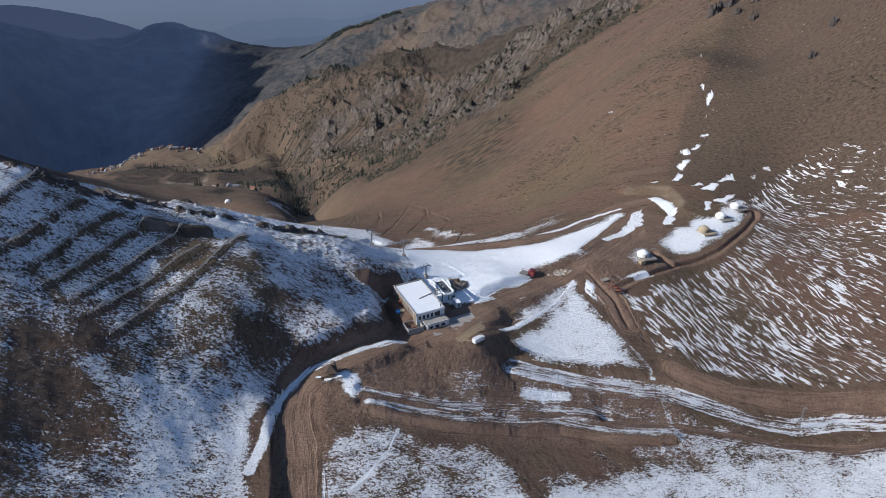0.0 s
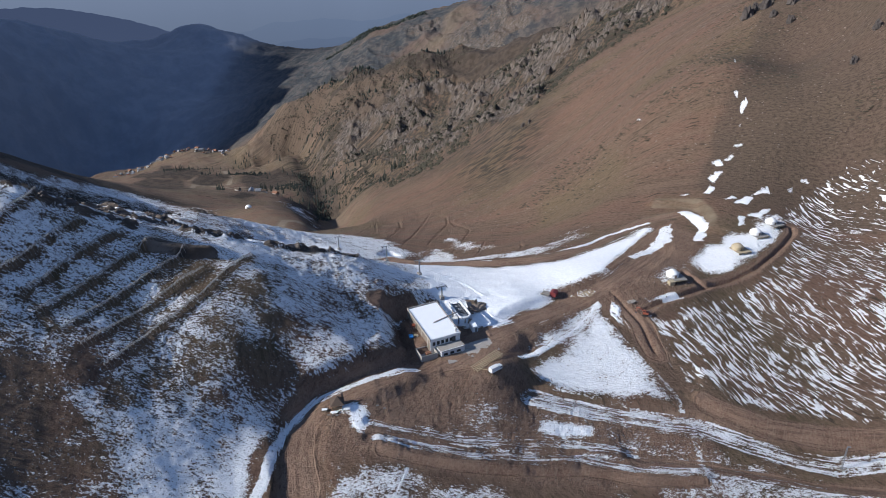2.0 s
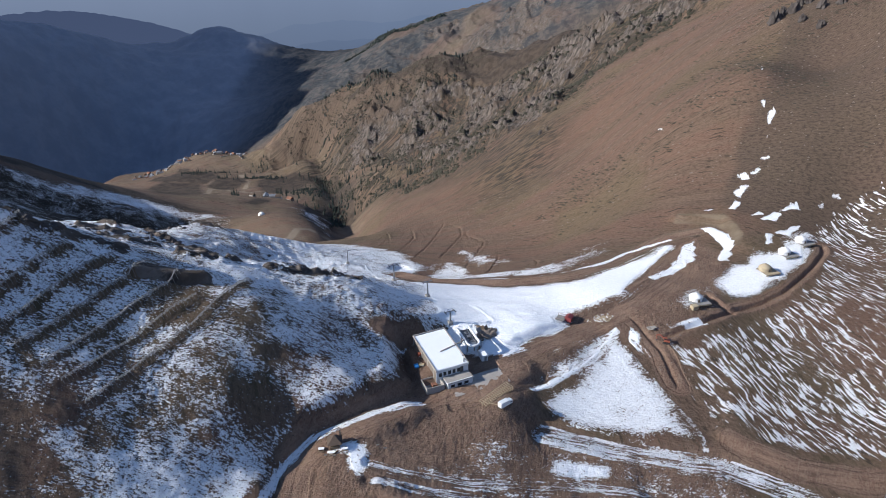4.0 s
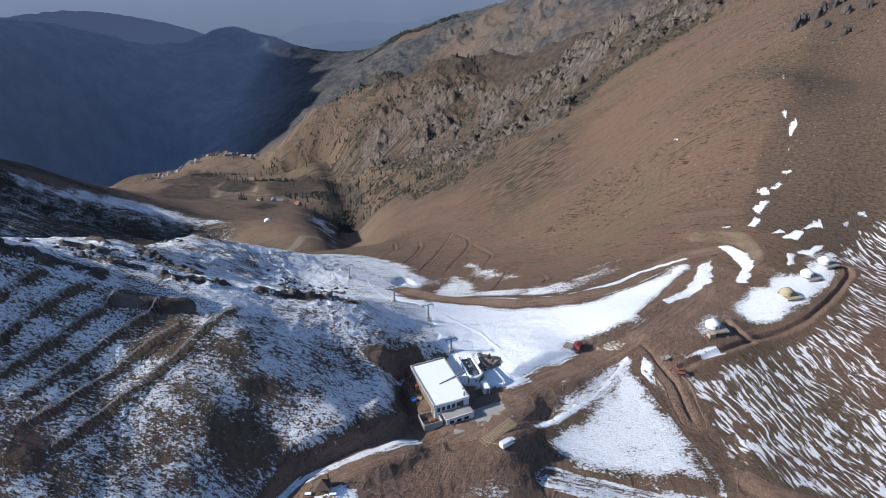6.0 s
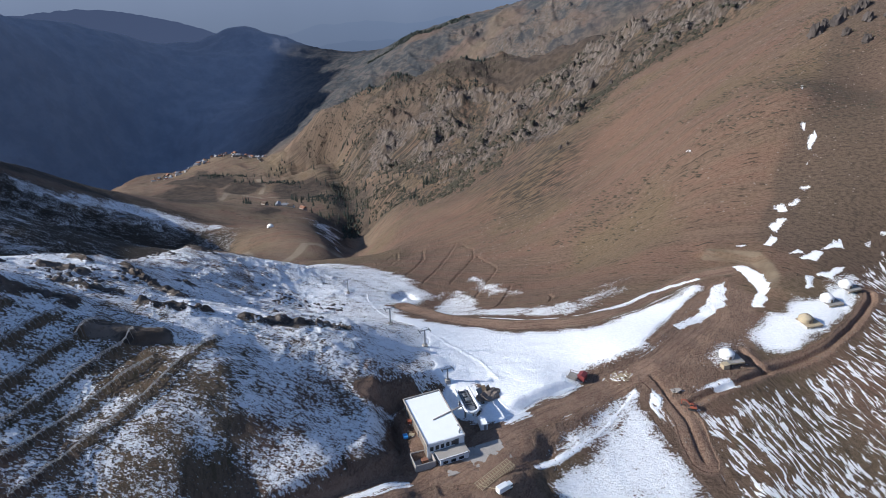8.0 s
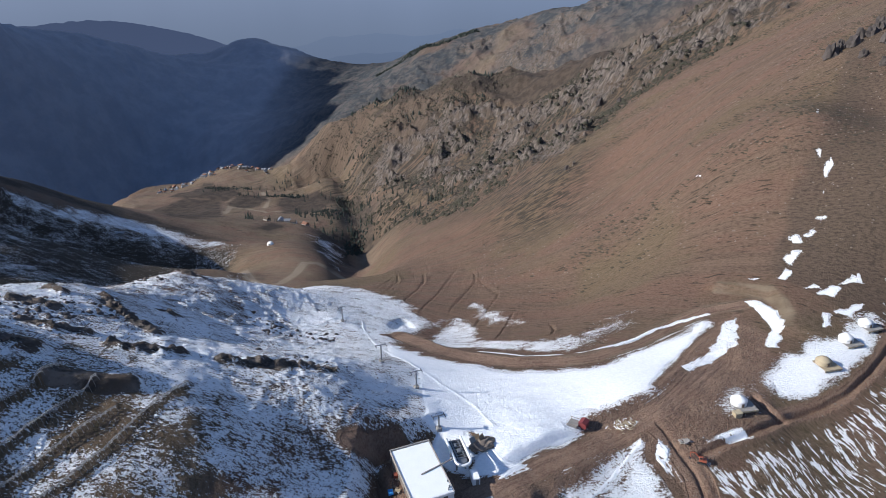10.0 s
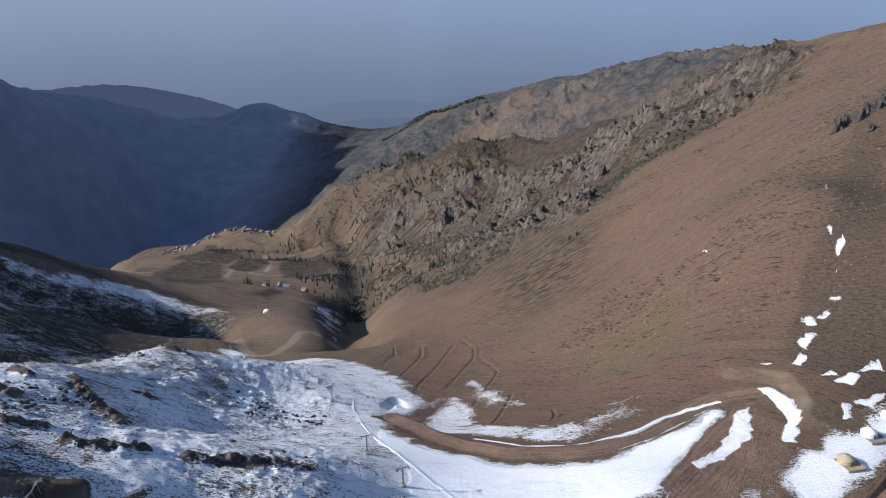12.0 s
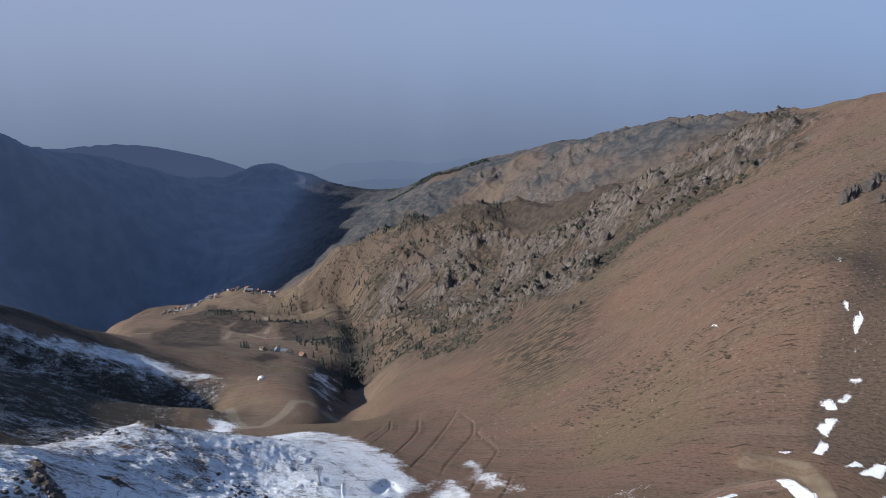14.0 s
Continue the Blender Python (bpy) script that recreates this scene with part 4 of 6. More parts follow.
def floor_at(x, y):
    """Height of the ground under one spot."""
    return float(height(np.array([float(x)]), np.array([float(y)]))[0])


# ---- haze over the plain beyond the mountains, painted as glowing sheets ----
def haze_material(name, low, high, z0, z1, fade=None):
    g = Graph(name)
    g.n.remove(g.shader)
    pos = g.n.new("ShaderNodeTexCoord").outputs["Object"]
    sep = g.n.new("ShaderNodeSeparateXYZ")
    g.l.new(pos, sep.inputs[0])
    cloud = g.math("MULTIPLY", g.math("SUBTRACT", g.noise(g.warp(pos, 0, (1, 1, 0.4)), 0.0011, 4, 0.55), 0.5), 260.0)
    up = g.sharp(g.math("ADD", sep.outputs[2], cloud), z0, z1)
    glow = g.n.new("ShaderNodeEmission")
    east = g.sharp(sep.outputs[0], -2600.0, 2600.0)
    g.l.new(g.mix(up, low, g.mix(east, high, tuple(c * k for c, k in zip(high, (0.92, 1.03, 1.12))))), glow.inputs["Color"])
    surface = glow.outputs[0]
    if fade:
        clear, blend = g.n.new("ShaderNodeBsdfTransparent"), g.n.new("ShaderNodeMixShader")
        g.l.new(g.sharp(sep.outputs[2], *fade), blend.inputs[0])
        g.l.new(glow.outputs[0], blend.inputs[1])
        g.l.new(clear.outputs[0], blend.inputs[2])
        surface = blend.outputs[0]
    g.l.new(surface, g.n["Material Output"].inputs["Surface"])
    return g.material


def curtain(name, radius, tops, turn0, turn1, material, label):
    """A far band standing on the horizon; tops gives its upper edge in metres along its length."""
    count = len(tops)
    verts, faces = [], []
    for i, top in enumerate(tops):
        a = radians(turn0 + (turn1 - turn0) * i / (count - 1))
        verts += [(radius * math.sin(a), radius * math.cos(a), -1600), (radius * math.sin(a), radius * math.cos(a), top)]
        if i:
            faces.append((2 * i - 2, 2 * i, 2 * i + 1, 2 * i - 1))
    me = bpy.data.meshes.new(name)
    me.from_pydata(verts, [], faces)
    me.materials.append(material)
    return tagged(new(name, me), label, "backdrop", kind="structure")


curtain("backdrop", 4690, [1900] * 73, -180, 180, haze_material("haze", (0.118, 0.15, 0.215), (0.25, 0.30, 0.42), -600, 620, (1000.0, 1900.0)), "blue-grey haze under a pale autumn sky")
# far ridges as flat glowing bands, the haze mixed into their colours
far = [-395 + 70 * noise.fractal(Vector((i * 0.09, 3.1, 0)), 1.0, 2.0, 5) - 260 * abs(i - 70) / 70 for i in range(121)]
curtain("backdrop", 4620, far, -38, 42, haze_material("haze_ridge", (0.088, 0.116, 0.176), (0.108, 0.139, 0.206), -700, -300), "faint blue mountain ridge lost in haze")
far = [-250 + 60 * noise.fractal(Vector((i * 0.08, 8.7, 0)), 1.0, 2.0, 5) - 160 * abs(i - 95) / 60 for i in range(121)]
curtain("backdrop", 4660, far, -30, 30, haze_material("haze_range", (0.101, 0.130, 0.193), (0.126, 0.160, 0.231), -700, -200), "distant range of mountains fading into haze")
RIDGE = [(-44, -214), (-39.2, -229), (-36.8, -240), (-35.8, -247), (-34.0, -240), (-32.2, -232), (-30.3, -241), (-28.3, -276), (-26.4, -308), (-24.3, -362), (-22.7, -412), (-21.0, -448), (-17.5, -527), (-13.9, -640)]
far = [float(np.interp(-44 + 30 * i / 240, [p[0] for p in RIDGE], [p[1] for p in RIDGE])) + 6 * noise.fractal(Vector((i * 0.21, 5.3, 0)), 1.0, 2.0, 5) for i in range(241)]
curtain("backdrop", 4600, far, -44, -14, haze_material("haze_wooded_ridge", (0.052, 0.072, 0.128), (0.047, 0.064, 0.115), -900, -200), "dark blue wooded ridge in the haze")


# ---- building blocks ----
def part(name, bm, material, parent=None, label="", smooth=False):
    """One mesh object from a bmesh, under a thing or a part."""
    me = bpy.data.meshes.new(name)
    bm.normal_update()
    bm.to_mesh(me)
    bm.free()
    if smooth:
        me.polygons.foreach_set("use_smooth", [True] * len(me.polygons))
    me.materials.append(material)
    ob = new(name, me)
    ob.parent = parent
    return tagged(ob, label)


def thing(name, m, label, category, group=""):
    ob = new(name)
    ob.matrix_world = m
    ob.empty_display_size = 0.3
    return tagged(ob, label, category, group)


def block(w, d, h, m=None, bevel=0.0, bm=None):
    """A box that stands on its base, edges eased."""
    bm = bm or bmesh.new()
    made = bmesh.ops.create_cube(bm, size=1.0)["verts"]
    bmesh.ops.transform(bm, matrix=Matrix.Translation((0, 0, h / 2)) @ Matrix.Diagonal((w, d, h, 1)), verts=made)
    if bevel:
        edges = list({e for v in made for e in v.link_edges})
        made = list({v for f in bmesh.ops.bevel(bm, geom=edges, offset=bevel, segments=1, affect="EDGES")["faces"] for v in f.verts} | {v for v in made if v.is_valid})
    if m is not None:
        bmesh.ops.transform(bm, matrix=m, verts=made)
    return bm


def tube(r0, r1, h, sides=12, m=None, bm=None):
    bm = bm or bmesh.new()
    made = bmesh.ops.create_cone(bm, cap_ends=True, segments=sides, radius1=r0, radius2=max(r1, 0.001), depth=h)["verts"]
    bmesh.ops.transform(bm, matrix=(m or Matrix()) @ Matrix.Translation((0, 0, h / 2)), verts=made)
    return bm


def bar(a, b, thick, bm=None, deep=None):
    """A straight beam from a to b."""
    a, b = Vector(a), Vector(b)
    turn = (b - a).to_track_quat("Z", "Y").to_matrix().to_4x4()
    return block(thick, deep or thick, (b - a).length, Matrix.Translation(a) @ turn, bm=bm)


def loft(rings, closed=True, cap=True):
    """A skin over rings of equal length."""
    bm = bmesh.new()
    rows = [[bm.verts.new(p) for p in ring] for ring in rings]
    for lo, hi in zip(rows[:-1], rows[1:]):
        n = len(lo)
        for i in range(n if closed else n - 1):
            bm.faces.new((lo[i], lo[(i + 1) % n], hi[(i + 1) % n], hi[i]))
    if cap:
        bm.faces.new(rows[-1])
        bm.faces.new(rows[0][::-1])
    return bm


def on_ground(x, y, turn=0.0, up=0.0):
    return pose(x, y, floor_at(x, y) + up, 0, 0, turn)


MAT = {
    "snow": paint("roof_snow", (0.86, 0.87, 0.89), 0.6, vary=0.04, scale=1.0, bump=0.3),
    "white_metal": paint("white_metal", (0.72, 0.73, 0.74), 0.45, 0.1, 0.08),
    "pale_wall": paint("pale_wall_panel", (0.56, 0.58, 0.60), 0.6, vary=0.08),
    "grey_metal": paint("galvanised_steel", (0.25, 0.26, 0.275), 0.5, 0.6, 0.12),
    "dark_metal": paint("dark_steel", (0.06, 0.06, 0.065), 0.55, 0.4),
    "glass": paint("window_glass", (0.02, 0.025, 0.03), 0.08, vary=0.02, bump=0.0),
    "block_wall": paint("bare_block_wall", (0.17, 0.14, 0.115), 0.9, vary=0.3, scale=0.8, bump=0.3),
    "concrete": paint("raw_concrete", (0.30, 0.275, 0.25), 0.9, vary=0.2, scale=0.8, bump=0.3),
    "wood": paint("weathered_wood", (0.20, 0.145, 0.095), 0.85, vary=0.3),
    "pale_wood": paint("fresh_timber", (0.36, 0.29, 0.19), 0.8, vary=0.2),
    "grey_wood": paint("grey_fence_wood", (0.24, 0.225, 0.21), 0.9, vary=0.3),
    "felt": paint("white_felt", (0.80, 0.80, 0.79), 0.9, vary=0.05),
    "tan_felt": paint("tan_canvas", (0.40, 0.33, 0.22), 0.9, vary=0.12),
    "red": paint("red_paint", (0.19, 0.035, 0.035), 0.55, vary=0.15),
    "orange": paint("orange_paint", (0.26, 0.07, 0.038), 0.55, vary=0.15),
    "rust": paint("rust_red", (0.22, 0.10, 0.06), 0.8, vary=0.3),
    "blue": paint("blue_plastic", (0.04, 0.22, 0.50), 0.4, vary=0.08),
    "rubber": paint("black_rubber", (0.025, 0.025, 0.025), 0.8),
    "roof_brown": paint("brown_roof_felt", (0.085, 0.06, 0.045), 0.9, vary=0.2),
    "rock": paint("dark_mountain_rock", (0.075, 0.062, 0.056), 0.95, vary=0.4, scale=0.5, bump=1.0),
    "pale_rock": paint("weathered_grey_rock", (0.135, 0.108, 0.09), 0.95, vary=0.45, scale=0.4, bump=1.0),
    "needles": paint("spruce_needles", (0.018, 0.026, 0.02), 0.9, vary=0.4, scale=0.6),
    "bark": paint("spruce_bark", (0.09, 0.065, 0.05), 0.95, vary=0.3),
    "juniper": paint("juniper_scrub", (0.062, 0.049, 0.032), 0.95, vary=0.4, scale=0.5),
    "heath": paint("dark_dead_grass", (0.082, 0.064, 0.048), 0.95, vary=0.4, scale=0.5),
    "fence_wood": paint("bleached_fence_timber", (0.34, 0.33, 0.32), 0.9, vary=0.25),
    "dark_scrub": paint("dark_olive_scrub", (0.036, 0.033, 0.02), 0.95, vary=0.4, scale=0.5),
    "clay": paint("turned_clay", (0.16, 0.115, 0.085), 0.95, vary=0.3, scale=0.5),
    "stone": paint("loose_stone", (0.19, 0.15, 0.12), 0.95, vary=0.4, scale=0.8),
    "roof_grey": paint("grey_sheet_roof", (0.20, 0.21, 0.23), 0.5, 0.2, 0.2),
    "plaster": paint("light_plaster", (0.30, 0.275, 0.25), 0.9, vary=0.15),
}


# ---- the lift station and its yard ----
def lift_station():
    turn = math.degrees(math.atan2(16.75, -9.4)) - 90
    base, w, d = 1.9, 12.3, 19.4
    top0, top1 = 7.7, 10.9
    st = thing("lift_station", pose(-9.55, 239.6, base, 0, 0, turn), "white panelled lift station with a snow-covered roof", "building")
    x, y, a, b = w / 2, d / 2, top0 - base, top1 - base

    def wall(name, ring, thick_dir, skin="pale_wall"):
        bm = bmesh.new()
        lo = [bm.verts.new(p) for p in ring]
        hi = [bm.verts.new(Vector(p) + Vector(thick_dir)) for p in ring]
        bm.faces.new(lo)
        bm.faces.new(hi[::-1])
        for i in range(4):
            bm.faces.new((lo[i], hi[i], hi[(i + 1) % 4], lo[(i + 1) % 4]))
        bmesh.ops.recalc_face_normals(bm, faces=bm.faces)
        return part(name, bm, MAT[skin], st)

    front = wall("wall", [(-x, -y, -1), (x, -y, -1), (x, -y, a), (-x, -y, a)], (0, 0.3, 0))
    wall("wall", [(-x, y, -1), (x, y, -1), (x, y, b), (-x, y, b)], (0, -0.3, 0))
    west = wall("wall", [(-x, -y + 0.3, -1), (-x, y - 0.3, -1), (-x, y - 0.3, b), (-x, -y + 0.3, a)], (0.3, 0, 0), "block_wall")
    east = wall("wall", [(x, -y + 0.3, -1), (x, y - 0.3, -1), (x, y - 0.3, b), (x, -y + 0.3, a)], (-0.3, 0, 0))
    slope = math.degrees(math.atan2(b - a, d))
    part("roof", block(w - 0.3, d - 0.2, 0.35, pose(0, 0, (a + b) / 2 - 0.1, slope, 0, 0), 0.1), MAT["snow"], st, "smooth white snow on the roof")
    for sx in (-1, 1):
        part("parapet", block(0.32, d + 0.5, 0.75, pose(sx * (x + 0.02), 0, (a + b) / 2 - 0.25, slope, 0, 0), 0.04), MAT["concrete"], st)
    part("parapet", block(w + 0.3, 0.35, 0.9, pose(0, y + 0.05, b - 0.3), 0.04), MAT["concrete"], st)
    part("parapet", block(w * 0.55, 0.3, 0.85, pose(w * 0.235, -y - 0.05, a - 0.5), 0.04), MAT["white_metal"], st)
    part("beam", bar((-0.6, -1.4, (a + b) / 2 + 0.12), (x + 4.2, 0.8, (a + b) / 2 + 0.6), 0.32), MAT["grey_wood"], st, "long grey steel beam across the roof")
    for i in range(5):
        part("window", block(1.1, 0.1, 1.5, pose(-x + 1.5 + i * 1.75, -y - 0.02, 3.3), 0.02), MAT["glass"], front, "dark window pane")
    part("door", block(1.3, 0.12, 2.1, pose(x - 2.6, -y - 0.02, 2.95), 0.02), MAT["dark_metal"], front, "dark steel door")
    for i in range(4):
        part("pilaster", block(0.25, 0.35, a + 1.2 + i * 0.75, pose(-x - 0.08, -y + 2 + i * 4.9, -1)), MAT["concrete"], west)
        part("pilaster", block(0.25, 0.35, a + 1.2 + i * 0.75, pose(x + 0.08, -y + 2 + i * 4.9, -1)), MAT["concrete"], east)
    # low front wing with flat snow-patched slabs
    part("front_wing", block(9.5, 4.2, 3.7, pose(1.0, -y - 2.2, -1), 0.06), MAT["pale_wall"], st, "low concrete front wing")
    part("wing_roof", block(9.9, 4.6, 0.22, pose(1.0, -y - 2.25, 2.7), 0.05), MAT["concrete"], st)
    for i in range(3):
        part("wing_window", block(1.6, 0.1, 1.0, pose(-2.0 + 2.6 * i, -y - 4.32, 0.9), 0.02), MAT["glass"], st, "dark window pane")
    for i in range(6):
        part("coping_stone", block(1.4, 0.35, 0.18, pose(-3.2 + 1.55 * i, -y - 4.35, 2.92, 0, 0, 4 * (i % 3 - 1)), 0.03), MAT["white_metal"], st, "pale coping stone")
    for i, (px, py) in enumerate(((x - 0.8, -y + 1.6), (x - 0.5, -y + 3.6), (x - 1.3, -y + 0.9))):
        part("roof_vent", tube(0.25, 0.25, 0.9, 8, pose(px, py, a + 0.3)), MAT["grey_metal"], st)


def lift_terminal():
    """Open drive terminal: a white rim in the shape of a hairpin over a machine deck."""
    t = thing("lift_terminal", pose(-0.1, 252.6, 2.0, 0, 0, 22), "open chairlift drive terminal with a white rounded rim", "ski lift")
    h, half, run = 5.0, 1.95, 5.3

    def hairpin(inner, outer, z0, z1):
        def line(r):
            pts = [(-r, run, 0)] + [(-r, -run, 0)]
            pts += [(-r * math.cos(a), -run - r * math.sin(a), 0) for a in np.linspace(0.2, math.pi - 0.2, 10)]
            return pts + [(r, -run, 0), (r, run, 0)]
        o, i = line(outer), line(inner)
        bm = bmesh.new()
        rows = [[bm.verts.new((p[0], p[1], z)) for p in ring] for ring, z in ((o, z0), (o, z1 - 0.12), ([((q[0] * 0.8 + s[0] * 0.2), (q[1] * 0.8 + s[1] * 0.2), 0) for q, s in zip(o, i)], z1), (i, z1), (i, z0))]
        rows.append(rows[0])
        for lo, hi in zip(rows[:-1], rows[1:]):
            for k in range(len(lo) - 1):
                bm.faces.new((lo[k], lo[k + 1], hi[k + 1], hi[k]))
        return bm

    part("rim", hairpin(half, half + 0.75, h, h + 0.8), MAT["white_metal"], t, "white sheet-metal rim", True)
    part("machine_deck", block(half * 2 + 0.3, run * 2, 0.25, pose(0, 0, h - 0.7), 0.03), MAT["dark_metal"], t, "dark steel machine deck")
    part("bullwheel", tube(1.45, 1.45, 0.28, 24, pose(0, -run + 0.6, h - 0.3)), MAT["grey_metal"], t, "grey steel bullwheel")
    part("gearbox", block(1.1, 1.6, 0.9, pose(0.1, -0.6, h - 0.4), 0.1), MAT["grey_metal"], t, "grey steel gearbox")
    part("motor", tube(0.4, 0.4, 1.5, 12, pose(-0.2, 1.3, h - 0.1, -90)), MAT["grey_metal"], t)
    for i in range(7):
        part("cross_beam", block(half * 2 + 0.4, 0.14, 0.2, pose(0, -run + 1.3 + i * 1.35, h + 0.1)), MAT["grey_metal"], t)
    for sx in (-1, 1):
        part("walkway", block(0.4, run * 2 - 1, 0.08, pose(sx * 1.1, 0.3, h + 0.02)), MAT["grey_metal"], t)
        for sy in (-1, 1):
            part("column", block(0.5, 0.5, h + 0.6, pose(sx * 1.4, sy * 3.2, -1.0), 0.05), MAT["concrete"], t)


def box_container():
    c = thing("container", on_ground(5.6, 245.2, 18), "small white steel site container", "container")
    part("body", block(2.3, 4.4, 2.3, pose(0, 0, 0.15), 0.05), MAT["white_metal"], c)
    part("snow_cap", block(2.2, 4.3, 0.12, pose(0, 0, 2.45), 0.05), MAT["snow"], c, "thin layer of snow")
    for i in range(8):
        part("rib", block(0.06, 0.12, 2.0, pose(1.17, -1.9 + i * 0.54, 0.3)), MAT["white_metal"], c)
    part("door", block(0.9, 0.06, 1.9, pose(0.3, -2.22, 0.25)), MAT["grey_metal"], c)
    for sy in (-1.8, 1.8):
        part("skid", block(2.2, 0.25, 0.25, pose(0, sy, -0.08)), MAT["dark_metal"], c)


def walled_pit():
    p = thing("walled_pit", on_ground(-11.4, 226.9, 26), "open concrete pit with low walls and red stacks inside", "wall")
    for m, w in ((pose(0, -2.9, -0.8), 6.4), (pose(-3.1, 0, -0.8, 0, 0, 90), 5.4), (pose(3.1, 0, -0.8, 0, 0, 90), 5.4), (pose(0, 2.9, -0.8), 6.4)):
        part("side_wall", block(w, 0.3, 2.9, m, 0.04), MAT["concrete"], p)
    part("floor", block(6.0, 5.6, 0.9, pose(0, 0, -0.8)), MAT["concrete"], p)
    s = thing("brick_stack", p.matrix_world @ pose(0.6, -0.2, 0.1), "stack of red bricks on a pallet", "bricks")
    part("pallet", block(2.2, 1.6, 0.14), MAT["wood"], s)
    for i in range(4):
        for k in range(3):
            part("brick_layer", block(0.62, 0.7, 0.55, pose(-0.75 + 0.66 * k, -0.38 + 0.76 * (i % 2), 0.14 + 0.56 * (i // 2)), 0.03), MAT["rust"], s)


def steel_frame():
    """Leaning steel frames of a retaining wall under construction."""
    f = thing("retaining_frame", on_ground(10.3, 222.6, 50.5), "row of pale steel frames for a retaining wall", "scaffold")
    count, length = 15, 14.0
    for i in range(count):
        x = -length / 2 + length * i / (count - 1)
        part("rafter", bar((x, 1.5, 1.6), (x, -1.5, 1.1), 0.16), MAT["pale_wood"], f)
        part("leg", bar((x, -1.45, 1.15), (x, -1.25, -2.4), 0.16), MAT["pale_wood"], f)
        part("brace", bar((x, -1.3, -0.6), (x, 0.9, 1.45), 0.1), MAT["pale_wood"], f)
    for y, z in ((1.5, 1.66), (-1.5, 1.16), (0.0, 1.45)):
        part("rail", bar((-length / 2 - 0.2, y, z), (length / 2 + 0.2, y, z), 0.14), MAT["pale_wood"], f)


def pump_truck():
    m = on_ground(13.0, 216.9, 42, 0.05) @ Matrix.Scale(0.86, 4)
    t = thing("box_truck", m, "small white box truck with a pale pole on the ground", "truck")
    part("cargo_box", block(4.2, 2.1, 2.1, pose(-0.6, 0, 0.75), 0.06), MAT["white_metal"], t)
    cab = part("cab", block(1.6, 2.0, 1.7, pose(2.45, 0, 0.6), 0.15), MAT["white_metal"], t)
    part("windscreen", block(0.06, 1.7, 0.75, pose(3.24, 0, 1.35)), MAT["glass"], cab)
    for sy in (-1, 1):
        part("side_window", block(0.9, 0.05, 0.6, pose(2.5, sy * 1.0, 1.4)), MAT["glass"], cab)
    part("chassis", block(6.0, 0.9, 0.25, pose(0.2, 0, 0.5)), MAT["dark_metal"], t)
    for wx in (-1.6, 2.3):
        for sy in (-1, 1):
            wheel = part("wheel", tube(0.42, 0.42, 0.28, 16, pose(wx, sy * 0.95 + 0.14, 0.42, 90)), MAT["rubber"], t, "black tyre")
            part("rim", tube(0.2, 0.2, 0.3, 10, pose(wx, sy * 0.95 + 0.15, 0.42, 90)), MAT["grey_metal"], wheel)
    p = thing("pole", on_ground(9.0, 217.3, 10, 0.15), "pale timber pole lying across the earth", "pole")
    part("shaft", tube(0.13, 0.1, 4.6, 8, pose(-2.3, 0.9, 0.25, 0, 90, -22)), MAT["pale_wood"], p)


def red_shed():
    s = thing("red_shed", on_ground(40.0, 277.2, -24) @ Matrix.Scale(0.72, 4), "dark red wooden shed with a pitched roof", "shed")
    w, d, h = 3.6, 4.4, 2.4
    part("body", loft([[(-w / 2, -d / 2, -0.2), (w / 2, -d / 2, -0.2), (w / 2, d / 2, -0.2), (-w / 2, d / 2, -0.2)], [(-w / 2, -d / 2, h), (w / 2, -d / 2, h), (w / 2, d / 2, h), (-w / 2, d / 2, h)]]), MAT["red"], s)
    for sx in (-1, 1):
        part("roof_slope", block(w * 0.62, d + 0.5, 0.1, pose(sx * w * 0.26, 0, h + 0.32, 0, sx * 24, 0)), MAT["red"], s)
    for sy in (-1, 1):
        bm = bmesh.new()
        vs = [bm.verts.new(p) for p in ((-w / 2, 0, h), (w / 2, 0, h), (0, 0, h + 0.85), (-w / 2, 0.1, h), (w / 2, 0.1, h), (0, 0.1, h + 0.85))]
        for f in ((0, 1, 2), (5, 4, 3), (0, 3, 4, 1), (1, 4, 5, 2), (2, 5, 3, 0)):
            bm.faces.new([vs[k] for k in f])
        gable = part("gable", bm, MAT["red"], s)
        gable.location = (0, sy * d / 2 - 0.05, 0)
    part("door", block(0.06, 1.0, 1.9, pose(-w / 2 - 0.02, 0.4, 0)), MAT["dark_metal"], s)
    dk = thing("timber_deck", on_ground(36.6, 276.6, -24), "grey timber deck with low rails beside the shed", "deck")
    for i in range(12):
        part("plank", block(0.26, 4.4, 0.08, pose(-1.6 + i * 0.29, 0, 0.35)), MAT["grey_wood"], dk)
    for sx, sy in itertools.product((-1, 1), (-1, 1)):
        part("post", block(0.14, 0.14, 1.4, pose(sx * 1.7, sy * 2.1, -0.1)), MAT["wood"], dk)
    for sy in (-1, 1):
        part("rail", block(3.4, 0.1, 0.12, pose(0, sy * 2.1, 1.2)), MAT["wood"], dk)
    lp = thing("log_pile", on_ground(54.5, 280.2, 28), "snowy pile of split logs", "logs")
    rnd = random.Random(5)
    for i in range(90):
        px, py = rnd.gauss(0, 3.3), rnd.gauss(0, 1.2)
        z = max(0.0, 0.75 - 0.12 * abs(px) - 0.35 * abs(py)) * rnd.random()
        part("log", tube(0.16, 0.13, 1.0 + rnd.random() * 0.7, 7, pose(px, py, z + 0.12, 90 + rnd.uniform(-12, 12), 0, rnd.uniform(0, 180))), MAT["pale_wood"] if i % 3 else MAT["snow"], lp)


